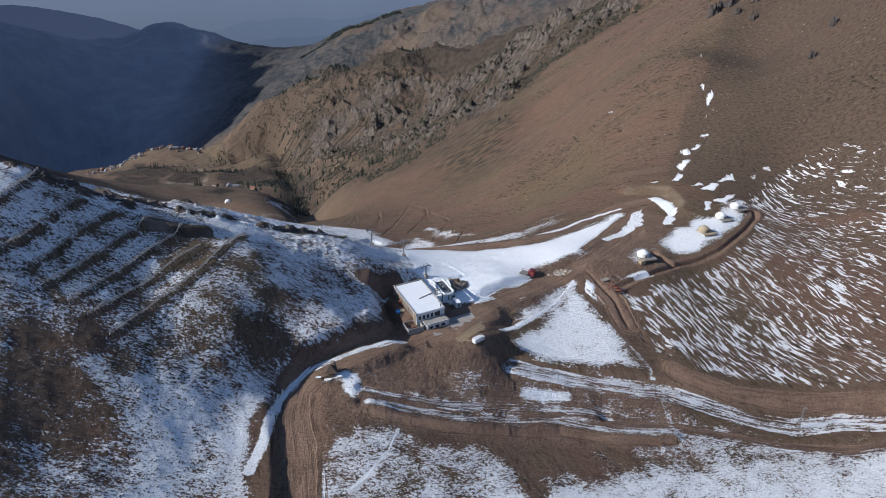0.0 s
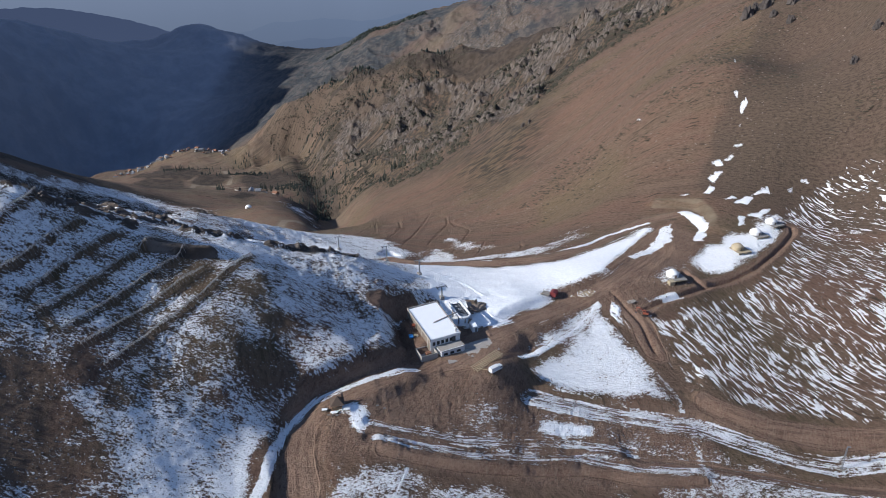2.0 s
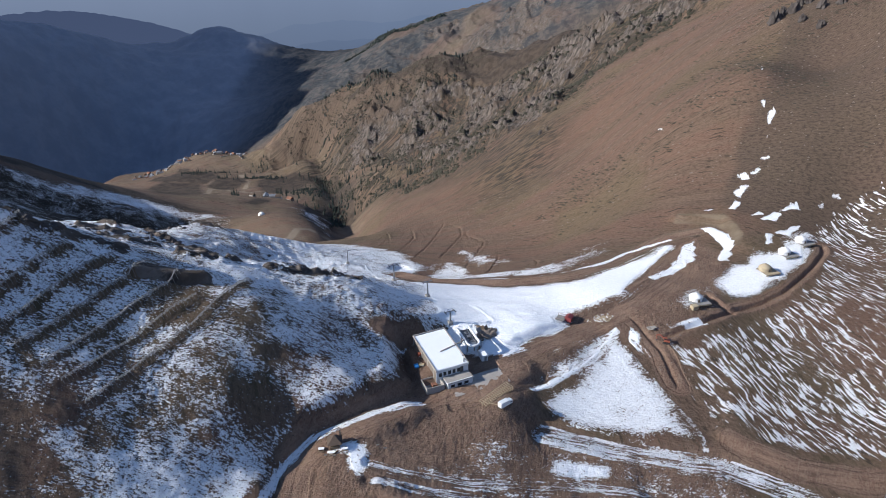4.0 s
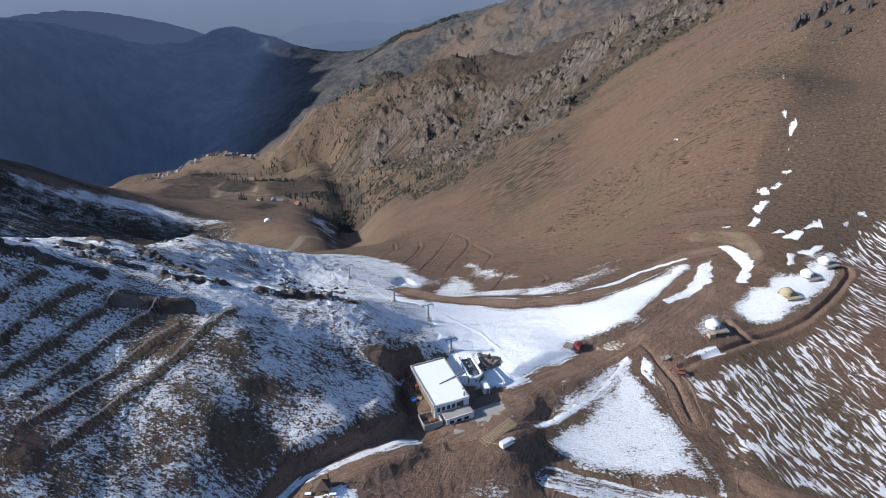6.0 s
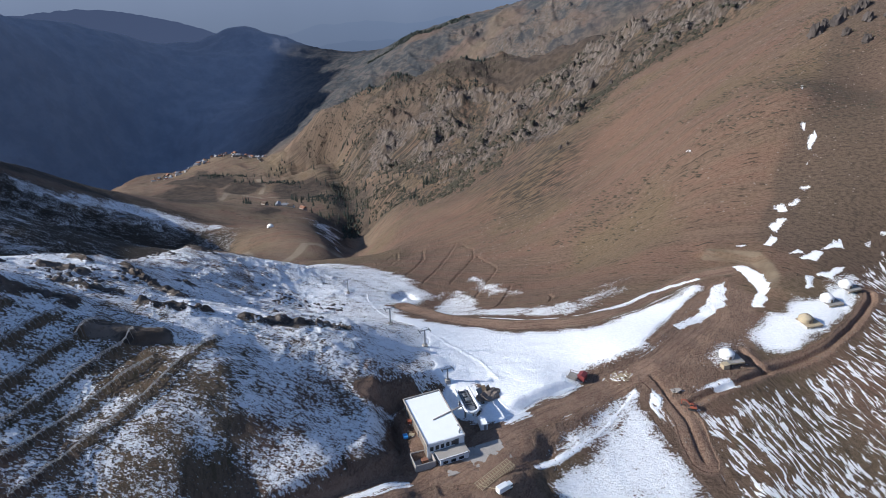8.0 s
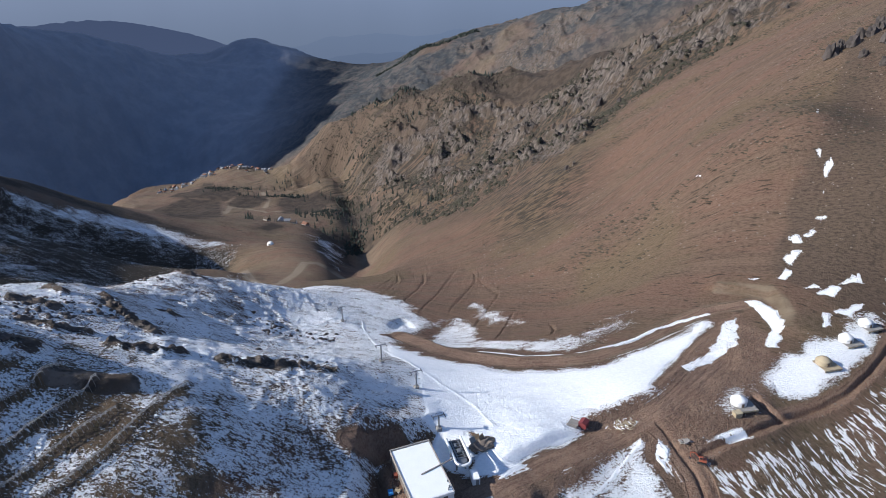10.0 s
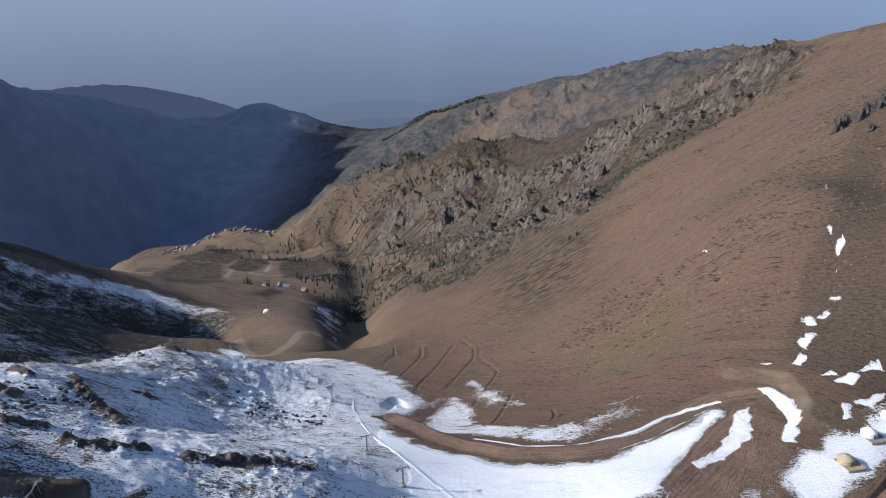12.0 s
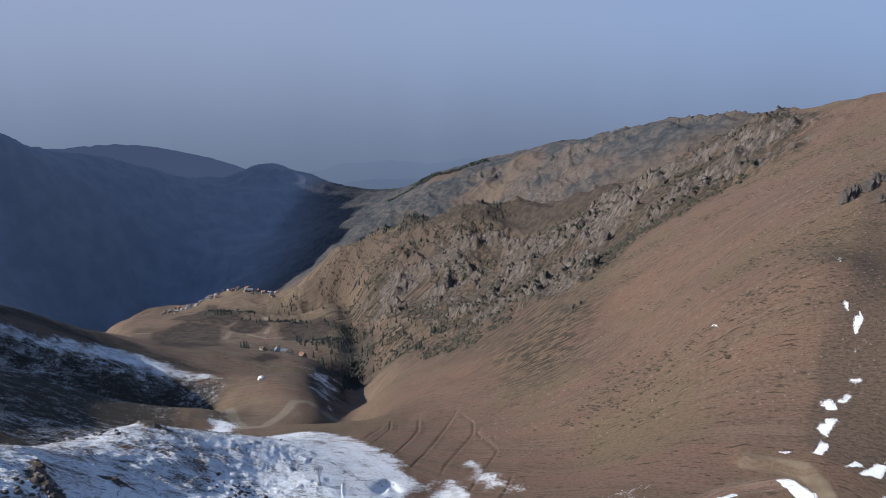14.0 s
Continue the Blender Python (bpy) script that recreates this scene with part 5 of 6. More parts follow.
def excavator():
    m = on_ground(76.6, 266.6, 75, 0.05) @ Matrix.Scale(0.78, 4)
    e = thing("excavator", m, "orange-red tracked excavator beside the trench", "excavator")
    for sx in (-1, 1):
        ring = [(math.cos(a) * (1.75 if abs(math.cos(a)) > 0.3 else 1.7), math.sin(a) * 0.42) for a in np.linspace(0, 2 * math.pi, 16, endpoint=False)]
        tr = part("track", loft([[(sx * 1.15 + o, p[0], 0.42 + p[1]) for p in ring] for o in (-0.28, 0.28)]), MAT["rubber"], e, "black steel crawler track")
        for k in range(4):
            part("roller", tube(0.22, 0.22, 0.62, 10, pose(sx * 1.15 - 0.31, -1.1 + 0.75 * k, 0.4, 0, 90)), MAT["dark_metal"], tr)
    part("turntable", tube(0.8, 0.8, 0.3, 16, pose(0, 0, 0.75)), MAT["dark_metal"], e)
    body = part("body", block(2.4, 3.0, 1.0, pose(0, -0.4, 1.05), 0.15), MAT["orange"], e)
    part("counterweight", block(2.3, 0.7, 0.95, pose(0, -2.0, 1.1), 0.2), MAT["dark_metal"], body)
    cab = part("cab", block(1.0, 1.5, 1.5, pose(-0.65, 0.4, 2.0), 0.12), MAT["orange"], e)
    part("cab_window", block(1.04, 1.1, 0.8, pose(-0.65, 0.45, 2.4)), MAT["glass"], cab)
    part("boom", bar((0.35, 0.6, 1.8), (0.35, 3.1, 4.1), 0.4, deep=0.5), MAT["orange"], e)
    part("boom_tip", bar((0.35, 3.0, 4.0), (0.35, 4.9, 3.7), 0.36, deep=0.42), MAT["orange"], e)
    part("arm", bar((0.35, 4.8, 3.9), (0.35, 4.6, 1.3), 0.3), MAT["orange"], e)
    part("bucket", loft([[(-0.15, 4.2, 0.9), (0.85, 4.2, 0.9), (0.85, 5.0, 1.4), (-0.15, 5.0, 1.4)], [(-0.1, 4.4, 0.2), (0.8, 4.4, 0.2), (0.8, 5.1, 0.5), (-0.1, 5.1, 0.5)]]), MAT["dark_metal"], e, "dark steel bucket")
    part("ram", tube(0.08, 0.08, 2.3, 8, pose(0.35, 1.2, 1.6, -50)), MAT["grey_metal"], e)


def site_clutter():
    rnd = random.Random(9)
    b = thing("water_barrel", on_ground(-17.6, 233.6, 20), "blue plastic water barrels on their side", "barrel")
    for k in (0, 1.1):
        brl = part("drum", tube(0.5, 0.5, 1.4, 14, pose(-0.7, k - 0.5, 0.5, 0, 90)), MAT["blue"], b)
        for o in (0.35, 0.7, 1.05):
            part("hoop", tube(0.53, 0.53, 0.07, 14, pose(-0.7 + o, k - 0.5, 0.5, 0, 90)), MAT["blue"], brl)
    o = thing("crate", on_ground(-16.8, 239.4, 25), "orange painted site crate", "crate")
    part("box", block(1.9, 1.5, 1.1, pose(0, 0, 0.1), 0.05), MAT["orange"], o)
    for k in (-0.6, 0.6):
        part("runner", block(0.2, 1.5, 0.12, pose(k, 0, 0)), MAT["wood"], o)
    for i in range(16):
        px, py = -16.8 + rnd.gauss(0.3, 0.9) + 0.0, 234 + 12 * rnd.random()
        px -= (py - 238) * 0.35
        kind = rnd.choice(["wood", "pale_wood", "snow", "rust", "concrete"])
        d = thing("board", on_ground(px, py, rnd.uniform(0, 180), 0.06), "loose building board on trampled earth", "board", "building boards")
        part("sheet", block(rnd.uniform(0.4, 1.1), rnd.uniform(0.9, 2.2), rnd.uniform(0.1, 0.4), None, 0.02), MAT[kind], d)
    for i in range(9):
        px, py = -6 + i * 1.4, 226.2 + i * 0.75 + rnd.uniform(-0.3, 0.3)
        k = thing("kerb_block", on_ground(px, py, 28 + rnd.uniform(-8, 8)), "pale concrete block at the yard's edge", "concrete block", "yard blocks")
        part("block", block(1.2, 0.45, 0.45, None, 0.04), MAT["plaster"], k)
    slab = block(21.0, 9.0, 0.5, on_ground(4.0, 230.6, 28, -0.36), 0.1)
    tagged(part("pavement", slab, MAT["concrete"]), "muddy concrete slab before the lift station", "pavement", kind="structure")


def spoil_heap():
    h = thing("spoil_heap", on_ground(7.0, 260.3, 35), "heap of brown earth with leaning boards in snow", "earth heap")
    bm = bmesh.new()
    bmesh.ops.create_icosphere(bm, subdivisions=4, radius=1.0)
    for v in bm.verts:
        k = 1 + 0.25 * noise.fractal(v.co * 2.3, 1.0, 2.0, 4)
        v.co = Vector((v.co.x * 4.4 * k, v.co.y * 2.6 * k, max(v.co.z, -0.3) * 1.5 * k))
    part("earth", bm, MAT["stone"], h)
    for x, y, a, b in ((-2.6, 0.6, 55, 12), (-1.2, 1.2, 48, -10), (0.6, 0.4, 62, 25)):
        part("panel", block(2.2, 0.1, 2.6, pose(x, y, 0.4, a - 90, 0, b)), MAT["grey_wood"] if x < -2 else MAT["wood"], h)


lift_station()
spoil_heap()
lift_terminal()
box_container()
walled_pit()
steel_frame()
pump_truck()
red_shed()
excavator()
site_clutter()


# ---- yurts, hut, masts, pylons, snow fences ----
def yurt(x, y, turn, tan=False):
    skin = MAT["tan_felt"] if tan else MAT["felt"]
    label = "tan canvas yurt frame on a timber deck" if tan else "white felt yurt with a domed roof on a deck"
    m = on_ground(x, y, turn, 0.75)
    yu = thing("yurt", m, label, "yurt", "yurts on the terrace")
    r, n = 2.75, 28

    def ring(rad, z):
        return [(rad * math.cos(2 * math.pi * k / n), rad * math.sin(2 * math.pi * k / n), z) for k in range(n)]

    part("wall", loft([ring(r, 0), ring(r + 0.06, 0.7), ring(r, 1.5)], cap=False), skin, yu, smooth=True)
    part("roof", loft([ring(r + 0.14, 1.45), ring(r * 0.86, 1.95), ring(r * 0.6, 2.5), ring(r * 0.32, 2.85), ring(0.5, 3.0)]), skin, yu, smooth=True)
    part("crown", tube(0.5, 0.42, 0.2, 16, pose(0, 0, 2.98)), skin if not tan else MAT["wood"], yu)
    door = part("door", block(0.95, 0.12, 1.45, pose(0, -r - 0.02, 0), 0.03), MAT["wood"], yu, "brown wooden door")
    part("handle", block(0.05, 0.06, 0.2, pose(0.35, -r - 0.1, 0.7)), MAT["dark_metal"], door)
    for z in (0.4, 1.1):
        part("rope", loft([ring(r + 0.1, z), ring(r + 0.1, z + 0.06)], cap=False), MAT["grey_wood"], yu)
    dk = thing("yurt_deck", m @ pose(1.0, -1.0, -0.75), "square timber deck under a yurt", "deck", "yurt decks")
    for i in range(14):
        part("plank", block(0.5, 7.4, 0.12, pose(-3.4 + i * 0.53, 0, 0.6)), MAT["pale_wood"] if tan else MAT["grey_wood"], dk)
    for sx, sy in itertools.product((-1, 0, 1), (-1, 1)):
        part("support", block(0.25, 0.25, 1.6, pose(sx * 3.2, sy * 3.3, -1.0)), MAT["wood"], dk)
    part("skirt", block(7.5, 0.1, 0.6, pose(0, -3.72, 0.05)), MAT["pale_wood"], dk)
    part("skirt", block(0.1, 7.3, 0.6, pose(3.75, 0, 0.05)), MAT["pale_wood"], dk)


yurt(94.2, 293.2, 15)
yurt(132.4, 321.5, 20, True)
yurt(147.6, 339.6, 22)
yurt(159.9, 351.8, 25)
crate = thing("timber_box", on_ground(92.4, 287.6, 20), "pale timber box beside a yurt deck", "box")
part("body", block(2.6, 2.2, 1.7, None, 0.06), MAT["pale_wood"], crate)
part("lid", block(2.8, 2.4, 0.12, pose(0, 0, 1.7), 0.03), MAT["tan_felt"], crate)
slabs = thing("slab_pile", on_ground(72.5, 273.8, 40), "tumbled pile of pale concrete slabs at the trench head", "concrete slabs")
slab_rnd = random.Random(15)
for k in range(11):
    part("slab", block(slab_rnd.uniform(0.9, 2.0), slab_rnd.uniform(0.7, 1.3), 0.22, pose(slab_rnd.gauss(0, 1.5), slab_rnd.gauss(0, 0.9), 0.05 + 0.09 * k, slab_rnd.uniform(-16, 16), slab_rnd.uniform(-16, 16), slab_rnd.uniform(0, 180)), 0.03), MAT["plaster"] if k % 3 else MAT["concrete"], slabs)



def shelter():
    h = thing("shelter", on_ground(-37.6, 191.6, 12), "small brown shelter with a steep pyramid roof", "shelter")
    for sx, sy in itertools.product((-1, 1), (-1, 1)):
        part("post", block(0.18, 0.18, 2.2, pose(sx * 1.35, sy * 1.35, -0.1)), MAT["wood"], h)
    rings = [[(s * a, t * a, z) for s, t in ((-1, -1), (1, -1), (1, 1), (-1, 1))] for a, z in ((2.2, 2.0), (1.15, 2.95), (0.08, 4.1))]
    part("roof", loft(rings), MAT["roof_brown"], h, "dark brown pyramid roof")
    part("counter", block(2.5, 0.5, 1.0, pose(0, -1.3, 0)), MAT["wood"], h)
    part("back_panel", block(2.6, 0.1, 1.9, pose(0, 1.35, 0)), MAT["wood"], h)
    part("chimney", block(0.4, 0.4, 2.4, pose(1.7, 1.0, 2.2)), MAT["dark_metal"], h)
    for dx, dy, w, name, lab, mat in ((-3.9, -1.3, 1.8, "table", "snow-topped white picnic table", "snow"), (-0.5, -3.0, 2.3, "table", "snow-topped white picnic table", "snow"), (3.2, -1.6, 1.9, "table", "snow-topped white picnic table", "snow")):
        tb = thing(name, on_ground(-37.6 + dx, 191.6 + dy, 8), lab, "table", "picnic tables")
        part("tabletop", block(w, 1.0, 0.16, pose(0, 0, 0.72), 0.03), MAT[mat], tb)
        for sx in (-1, 1):
            part("trestle", block(0.12, 0.8, 0.72, pose(sx * w * 0.36, 0, 0)), MAT["wood"], tb)
        for sy in (-1, 1):
            part("bench", block(w, 0.3, 0.1, pose(0, sy * 0.85, 0.42)), MAT["wood"], tb)
    for px, py, ht in ((-39.6, 187.6, 1.6), (-37.0, 187.2, 1.4), (-25.0, 192.6, 2.4), (-22.8, 192.0, 2.6)):
        sp = thing("sign_post", on_ground(px, py, 10), "dark wooden post with a small board", "post", "wooden posts")
        part("shaft", block(0.16, 0.16, ht, pose(0, 0, -0.1)), MAT["wood"], sp)
        part("board", block(0.9, 0.06, 0.5, pose(0, -0.1, ht - 0.65)), MAT["grey_wood"], sp)


def pylon(x, y, tall, turn, lean=0):
    p = thing("lift_pylon", on_ground(x, y, turn), "grey steel chairlift pylon on a concrete block", "ski lift pylon", "chairlift pylons")
    part("foundation", block(1.7, 1.7, 1.5, pose(0, 0, -0.6), 0.08), MAT["concrete"], p)
    part("mast", tube(0.3, 0.22, tall, 14, pose(0, 0, 0.8)), MAT["grey_metal"], p)
    arm = part("crossarm", block(4.2, 0.3, 0.34, pose(0, 0, tall + 0.7), 0.04), MAT["grey_metal"], p)
    for sx in (-1, 1):
        bank = part("sheave_bank", block(0.12, 2.3, 0.22, pose(sx * 2.0, 0, tall + 0.45)), MAT["dark_metal"], arm)
        for k in range(4):
            part("sheave", tube(0.22, 0.22, 0.14, 12, pose(sx * 2.0 - 0.07, -0.9 + 0.6 * k, tall + 0.72, 0, 90)), MAT["rubber"], p)
        part("work_frame", bar((sx * 1.1, 0, tall + 1.0), (sx * 1.1, 0, tall + 1.9), 0.08), MAT["grey_metal"], arm)
    part("frame_bar", bar((-1.1, 0, tall + 1.9), (1.1, 0, tall + 1.9), 0.08), MAT["grey_metal"], arm)
    part("ladder", block(0.4, 0.06, tall - 0.6, pose(0, -0.34, 1.0)), MAT["grey_metal"], p)


for px, py, tall in ((-7.3, 262.8, 4.4), (-18.0, 285.5, 6.2), (-34.8, 306.0, 6.8), (-76.6, 400.5, 7.6)):
    pylon(px, py, tall, 28)


def mast(x, y):
    p = thing("wind_mast", on_ground(x, y, 0), "tall grey lattice mast with a lamp head", "mast")
    h = 9.6
    for a in (0, 120, 240):
        c, s = math.cos(radians(a)), math.sin(radians(a))
        part("leg", bar((0.35 * c, 0.35 * s, -0.3), (0.2 * c, 0.2 * s, h), 0.12), MAT["grey_metal"], p)
    for k in range(12):
        z, q = 0.3 + k * 0.78, 0.34 - 0.012 * k
        for a in (0, 120, 240):
            u, v = radians(a), radians(a + 120)
            part("lacing", bar((q * math.cos(u), q * math.sin(u), z), (q * math.cos(v), q * math.sin(v), z + 0.7), 0.05), MAT["grey_metal"], p)
    part("footing", block(1.4, 1.4, 0.6, pose(0, 0, -0.35), 0.05), MAT["concrete"], p)
    head = part("lamp_head", block(1.3, 0.5, 0.4, pose(0.4, 0, h), 0.08), MAT["grey_metal"], p)
    part("lens", block(1.0, 0.36, 0.05, pose(0.4, 0, h - 0.04)), MAT["glass"], head)


mast(134.4, 207.6)


def snow_fence(line):
    """Leaning timber posts with rails along a terrace."""
    f = thing("snow_fence", pose(0, 0, 0), "weathered timber avalanche fence along a hillside terrace", "fence", "avalanche fences")
    rnd = random.Random(int(line[0][0] * 7))
    spots, step_m = [], 1.25
    for a, b in zip(line[:-1], line[1:]):
        n = max(1, int(math.dist(a, b) / step_m))
        spots += [(a[0] + (b[0] - a[0]) * k / n, a[1] + (b[1] - a[1]) * k / n) for k in range(n)]
    spots.append(line[-1])
    tops = []
    for px, py in spots:
        z = floor_at(px, py)
        h = 1.05 + rnd.uniform(-0.25, 0.2)
        foot, top = Vector((px, py, z - 0.3)), Vector((px + 0.35 + rnd.uniform(-0.1, 0.1), py - 0.12, z + h))
        part("post", bar(foot, top, 0.17), MAT["fence_wood"], f)
        part("stay", bar(Vector((px + 1.2, py - 0.45, floor_at(px + 1.2, py - 0.45) - 0.1)), foot.lerp(top, 0.85), 0.08), MAT["grey_wood"], f)
        tops.append((foot, top))
    for (f0, t0), (f1, t1) in zip(tops[:-1], tops[1:]):
        bm = bmesh.new()
        for k in (0.6, 0.95):
            bar(f0.lerp(t0, k), f1.lerp(t1, k + rnd.uniform(-0.03, 0.03)), 0.07, bm, 0.18)
        part("rail_panel", bm, MAT["fence_wood"], f)


shelter()
for fence_line in FENCE_LINES:
    snow_fence(fence_line)


# ---- rocks, scrub and trees ----
def scatter(name, count, ring, sizes, squash, material, label, category, seed, keep=None, sides=6, sink=0.15, stretch=1.0):
    """Many small lumps on the ground as one mesh, for what nobody would count."""
    rnd = np.random.RandomState(seed)
    px, py = np.array([p[0] for p in ring]), np.array([p[1] for p in ring])
    x, y = rnd.uniform(px.min(), px.max(), count * 3), rnd.uniform(py.min(), py.max(), count * 3)
    ok = inside(ring, x, y) > 0
    if keep is not None:
        ok &= rnd.rand(len(x)) < keep(x, y)
    x, y = x[ok][:count], y[ok][:count]
    n = len(x)
    z = height(x, y)
    size = sizes[0] + (sizes[1] - sizes[0]) * rnd.rand(n) ** 2.2
    a = np.linspace(0, 2 * math.pi, sides, endpoint=False)[None] + rnd.uniform(0, 6.28, (n, 1))
    r = size[:, None] * (0.6 + 0.5 * rnd.rand(n, sides))
    low = np.stack([x[:, None] + stretch * r * np.cos(a), y[:, None] + r * np.sin(a), z[:, None] - sink * size[:, None] + 0 * r], -1)
    r2, up = r * (0.5 + 0.3 * rnd.rand(n, sides)), size[:, None] * squash * (0.35 + 0.5 * rnd.rand(n, sides))
    high = np.stack([x[:, None] + stretch * r2 * np.cos(a + 0.3), y[:, None] + r2 * np.sin(a + 0.3), z[:, None] + up], -1)
    tip = np.stack([x + size * 0.15 * rnd.randn(n), y + size * 0.15 * rnd.randn(n), z + size * squash * (0.7 + 0.5 * rnd.rand(n))], -1)[:, None]
    verts = np.concatenate([low, high, tip], 1).reshape(-1, 3)
    k, faces = np.arange(sides), []
    k1 = (k + 1) % sides
    tri = np.concatenate([np.stack([k, k1, sides + k1], -1), np.stack([k, sides + k1, sides + k], -1), np.stack([sides + k, sides + k1, 0 * k + 2 * sides], -1)])
    tris = (tri[None] + (np.arange(n) * (2 * sides + 1))[:, None, None]).reshape(-1)
    me = bpy.data.meshes.new(name)
    me.vertices.add(len(verts))
    me.vertices.foreach_set("co", verts.astype(np.float32).ravel())
    me.loops.add(len(tris))
    me.loops.foreach_set("vertex_index", tris.astype(np.int32))
    me.polygons.add(len(tris) // 3)
    me.polygons.foreach_set("loop_start", np.arange(0, len(tris), 3, dtype=np.int32))
    me.update(calc_edges=True)
    me.materials.append(material)
    return tagged(new(name, me), label, category, kind="stuff")


EAST_FACE = [(20, 460), (100, 430), (170, 395), (260, 400), (330, 560), (300, 800), (130, 800), (60, 690), (-10, 640), (-20, 520)]
SLOPE_WEST = [(-150, 130), (-60, 120), (-56, 170), (-54, 187), (-42, 203), (-26, 219), (-30, 250), (-45, 262), (-120, 232), (-150, 225)]
BACK_WEST = [(-45, 262), (-20, 262), (-30, 300), (-70, 370), (-110, 470), (-200, 470), (-240, 380), (-160, 225)]
FIELD_EAST = [(62, 262), (95, 232), (170, 226), (260, 230), (300, 360), (210, 385), (170, 340), (110, 283)]
scatter("dead_grass", 8000, SLOPE_WEST, (0.1, 0.34), 0.6, MAT["heath"], "dark tufts of dead grass poking through snow", "grass", 1, lambda x, y: 0.25 + 0.75 * step(0.15, -0.25, fractal(x, y, 40, 4, 81)))
scatter("dead_grass", 8000, BACK_WEST, (0.12, 0.5), 0.6, MAT["heath"], "scattered dark tufts of dead grass in snow", "grass", 2, lambda x, y: step(-0.1, 0.35, fractal(x, y, 30, 4, 82)))
scatter("snow_rocks", 2600, BACK_WEST, (0.3, 1.7), 0.55, MAT["rock"], "dark rocks breaking through snow", "rock", 3, lambda x, y: step(0.12, 0.4, fractal(x, y, 46, 3, 83)))
scatter("slope_scrub", 9000, EAST_FACE, (0.25, 1.2), 0.4, MAT["juniper"], "low brown scrub on the dry slope", "shrub", 4, lambda x, y: step(0.0, 0.4, fractal(x * 0.3, y, 26, 4, 84)), stretch=2.2)
scatter("loose_stones", 3500, EAST_FACE, (0.2, 0.8), 0.6, MAT["stone"], "loose stones on the dry slope", "stone", 5)
scatter("field_stones", 2600, FIELD_EAST, (0.15, 0.6), 0.6, MAT["stone"], "stones and clods on the striped field", "stone", 6)
scatter("earth_clods", 7000, MUD_APRON, (0.08, 0.42), 0.5, MAT["clay"], "clods of turned brown earth", "earth", 7, lambda x, y: (np.abs(side(MAIN_ROAD, x, y)[0]) > 4.5) * 1.0)
scatter("juniper", 9000, SHRUBS, (0.8, 3.8), 0.6, MAT["dark_scrub"], "dark juniper scrub over the lower slope", "shrub", 8, lambda x, y: step(-0.15, 0.3, fractal(x, y, 60, 4, 85)))
scatter("crag_stones", 1300, ROCK_BAND, (0.5, 3.0), 1.15, MAT["pale_rock"], "grey crags and blocks on the ridge", "rock", 9, lambda x, y: step(0.3, 0.9, rockiness(x, y)), sides=5)
scatter("crag_stones", 1800, ROCK_BAND, (0.5, 2.6), 1.2, MAT["rock"], "dark crags and blocks on the ridge", "rock", 19, lambda x, y: step(0.2, 0.9, rockiness(x, y)), sides=5)
scatter("ridge_scrub", 9000, ROCK_BAND, (1.0, 4.0), 0.6, MAT["dark_scrub"], "dark scrub between the crags", "shrub", 10, lambda x, y: step(-0.1, 0.3, fractal(x, y, 70, 4, 86)))


def crag(seed, material):
    """A jagged outcrop."""
    bm = bmesh.new()
    bmesh.ops.create_icosphere(bm, subdivisions=3, radius=1.0)
    off = Vector((seed * 7.3, seed * 3.1, seed))
    for v in bm.verts:
        p = v.co.copy()
        k = 1 + 0.45 * noise.ridged_multi_fractal(p * 1.1 + off, 1.0, 2.1, 4, 1.0, 2.0) - 0.5 + 0.3 * noise.noise(p * 3.7 + off)
        v.co = Vector((p.x * k, p.y * k * 0.8, p.z * k * (1.25 if p.z > 0 else 0.5)))
    me = bpy.data.meshes.new("rock_outcrop")
    bm.to_mesh(me)
    bm.free()
    me.materials.append(material)
    return me


CRAGS = [crag(i, MAT["rock"]) for i in range(4)] + [crag(i + 9, MAT["pale_rock"]) for i in range(4)]


def place_crag(k, x, y, size, tall=1.0, group="crags", label="jagged dark rock outcrop on the slope"):
    ob = new("rock_outcrop", CRAGS[k % len(CRAGS)])
    rnd = random.Random(int(x * 13 + y))
    ob.matrix_world = on_ground(x, y, rnd.uniform(0, 360), -0.15 * size) @ Matrix.Diagonal((size, size, size * tall, 1))
    return tagged(ob, label, "rock", group)


rnd = random.Random(21)
for x, y, s in ((214, 574, 7), (221, 580, 5), (228, 578, 5.5), (234, 586, 6), (240, 583, 5), (247, 590, 6.5), (226, 556, 4), (240, 562, 4.5), (232, 540, 4), (250, 556, 5), (262, 548, 4.5), (275, 560, 5), (236, 452, 3.5), (255, 470, 4)):
    place_crag(rnd.randrange(4), x, y, s * 0.75, 1.35, "crags on the east shoulder")
for x, y, s, h in ((-131, 216, 2.4, 0.8), (-125, 220, 2.6, 0.9), (-116, 225, 2.2, 0.8), (-126, 289, 3.0, 0.9), (-131, 294, 2.4, 0.8), (-116, 284, 2.4, 0.7), (-133, 331, 2.8, 0.5), (-73, 282, 1.5, 0.6), (-86, 251, 1.8, 0.7), (-56, 266, 1.5, 0.7), (-160, 262, 2.4, 0.8), (-104, 330, 1.6, 0.6)):
    place_crag(rnd.randrange(4), x, y, s * 0.8, h * 0.7, "rocks on the snowy crest", "dark rock outcrop breaking through the snowy crest")
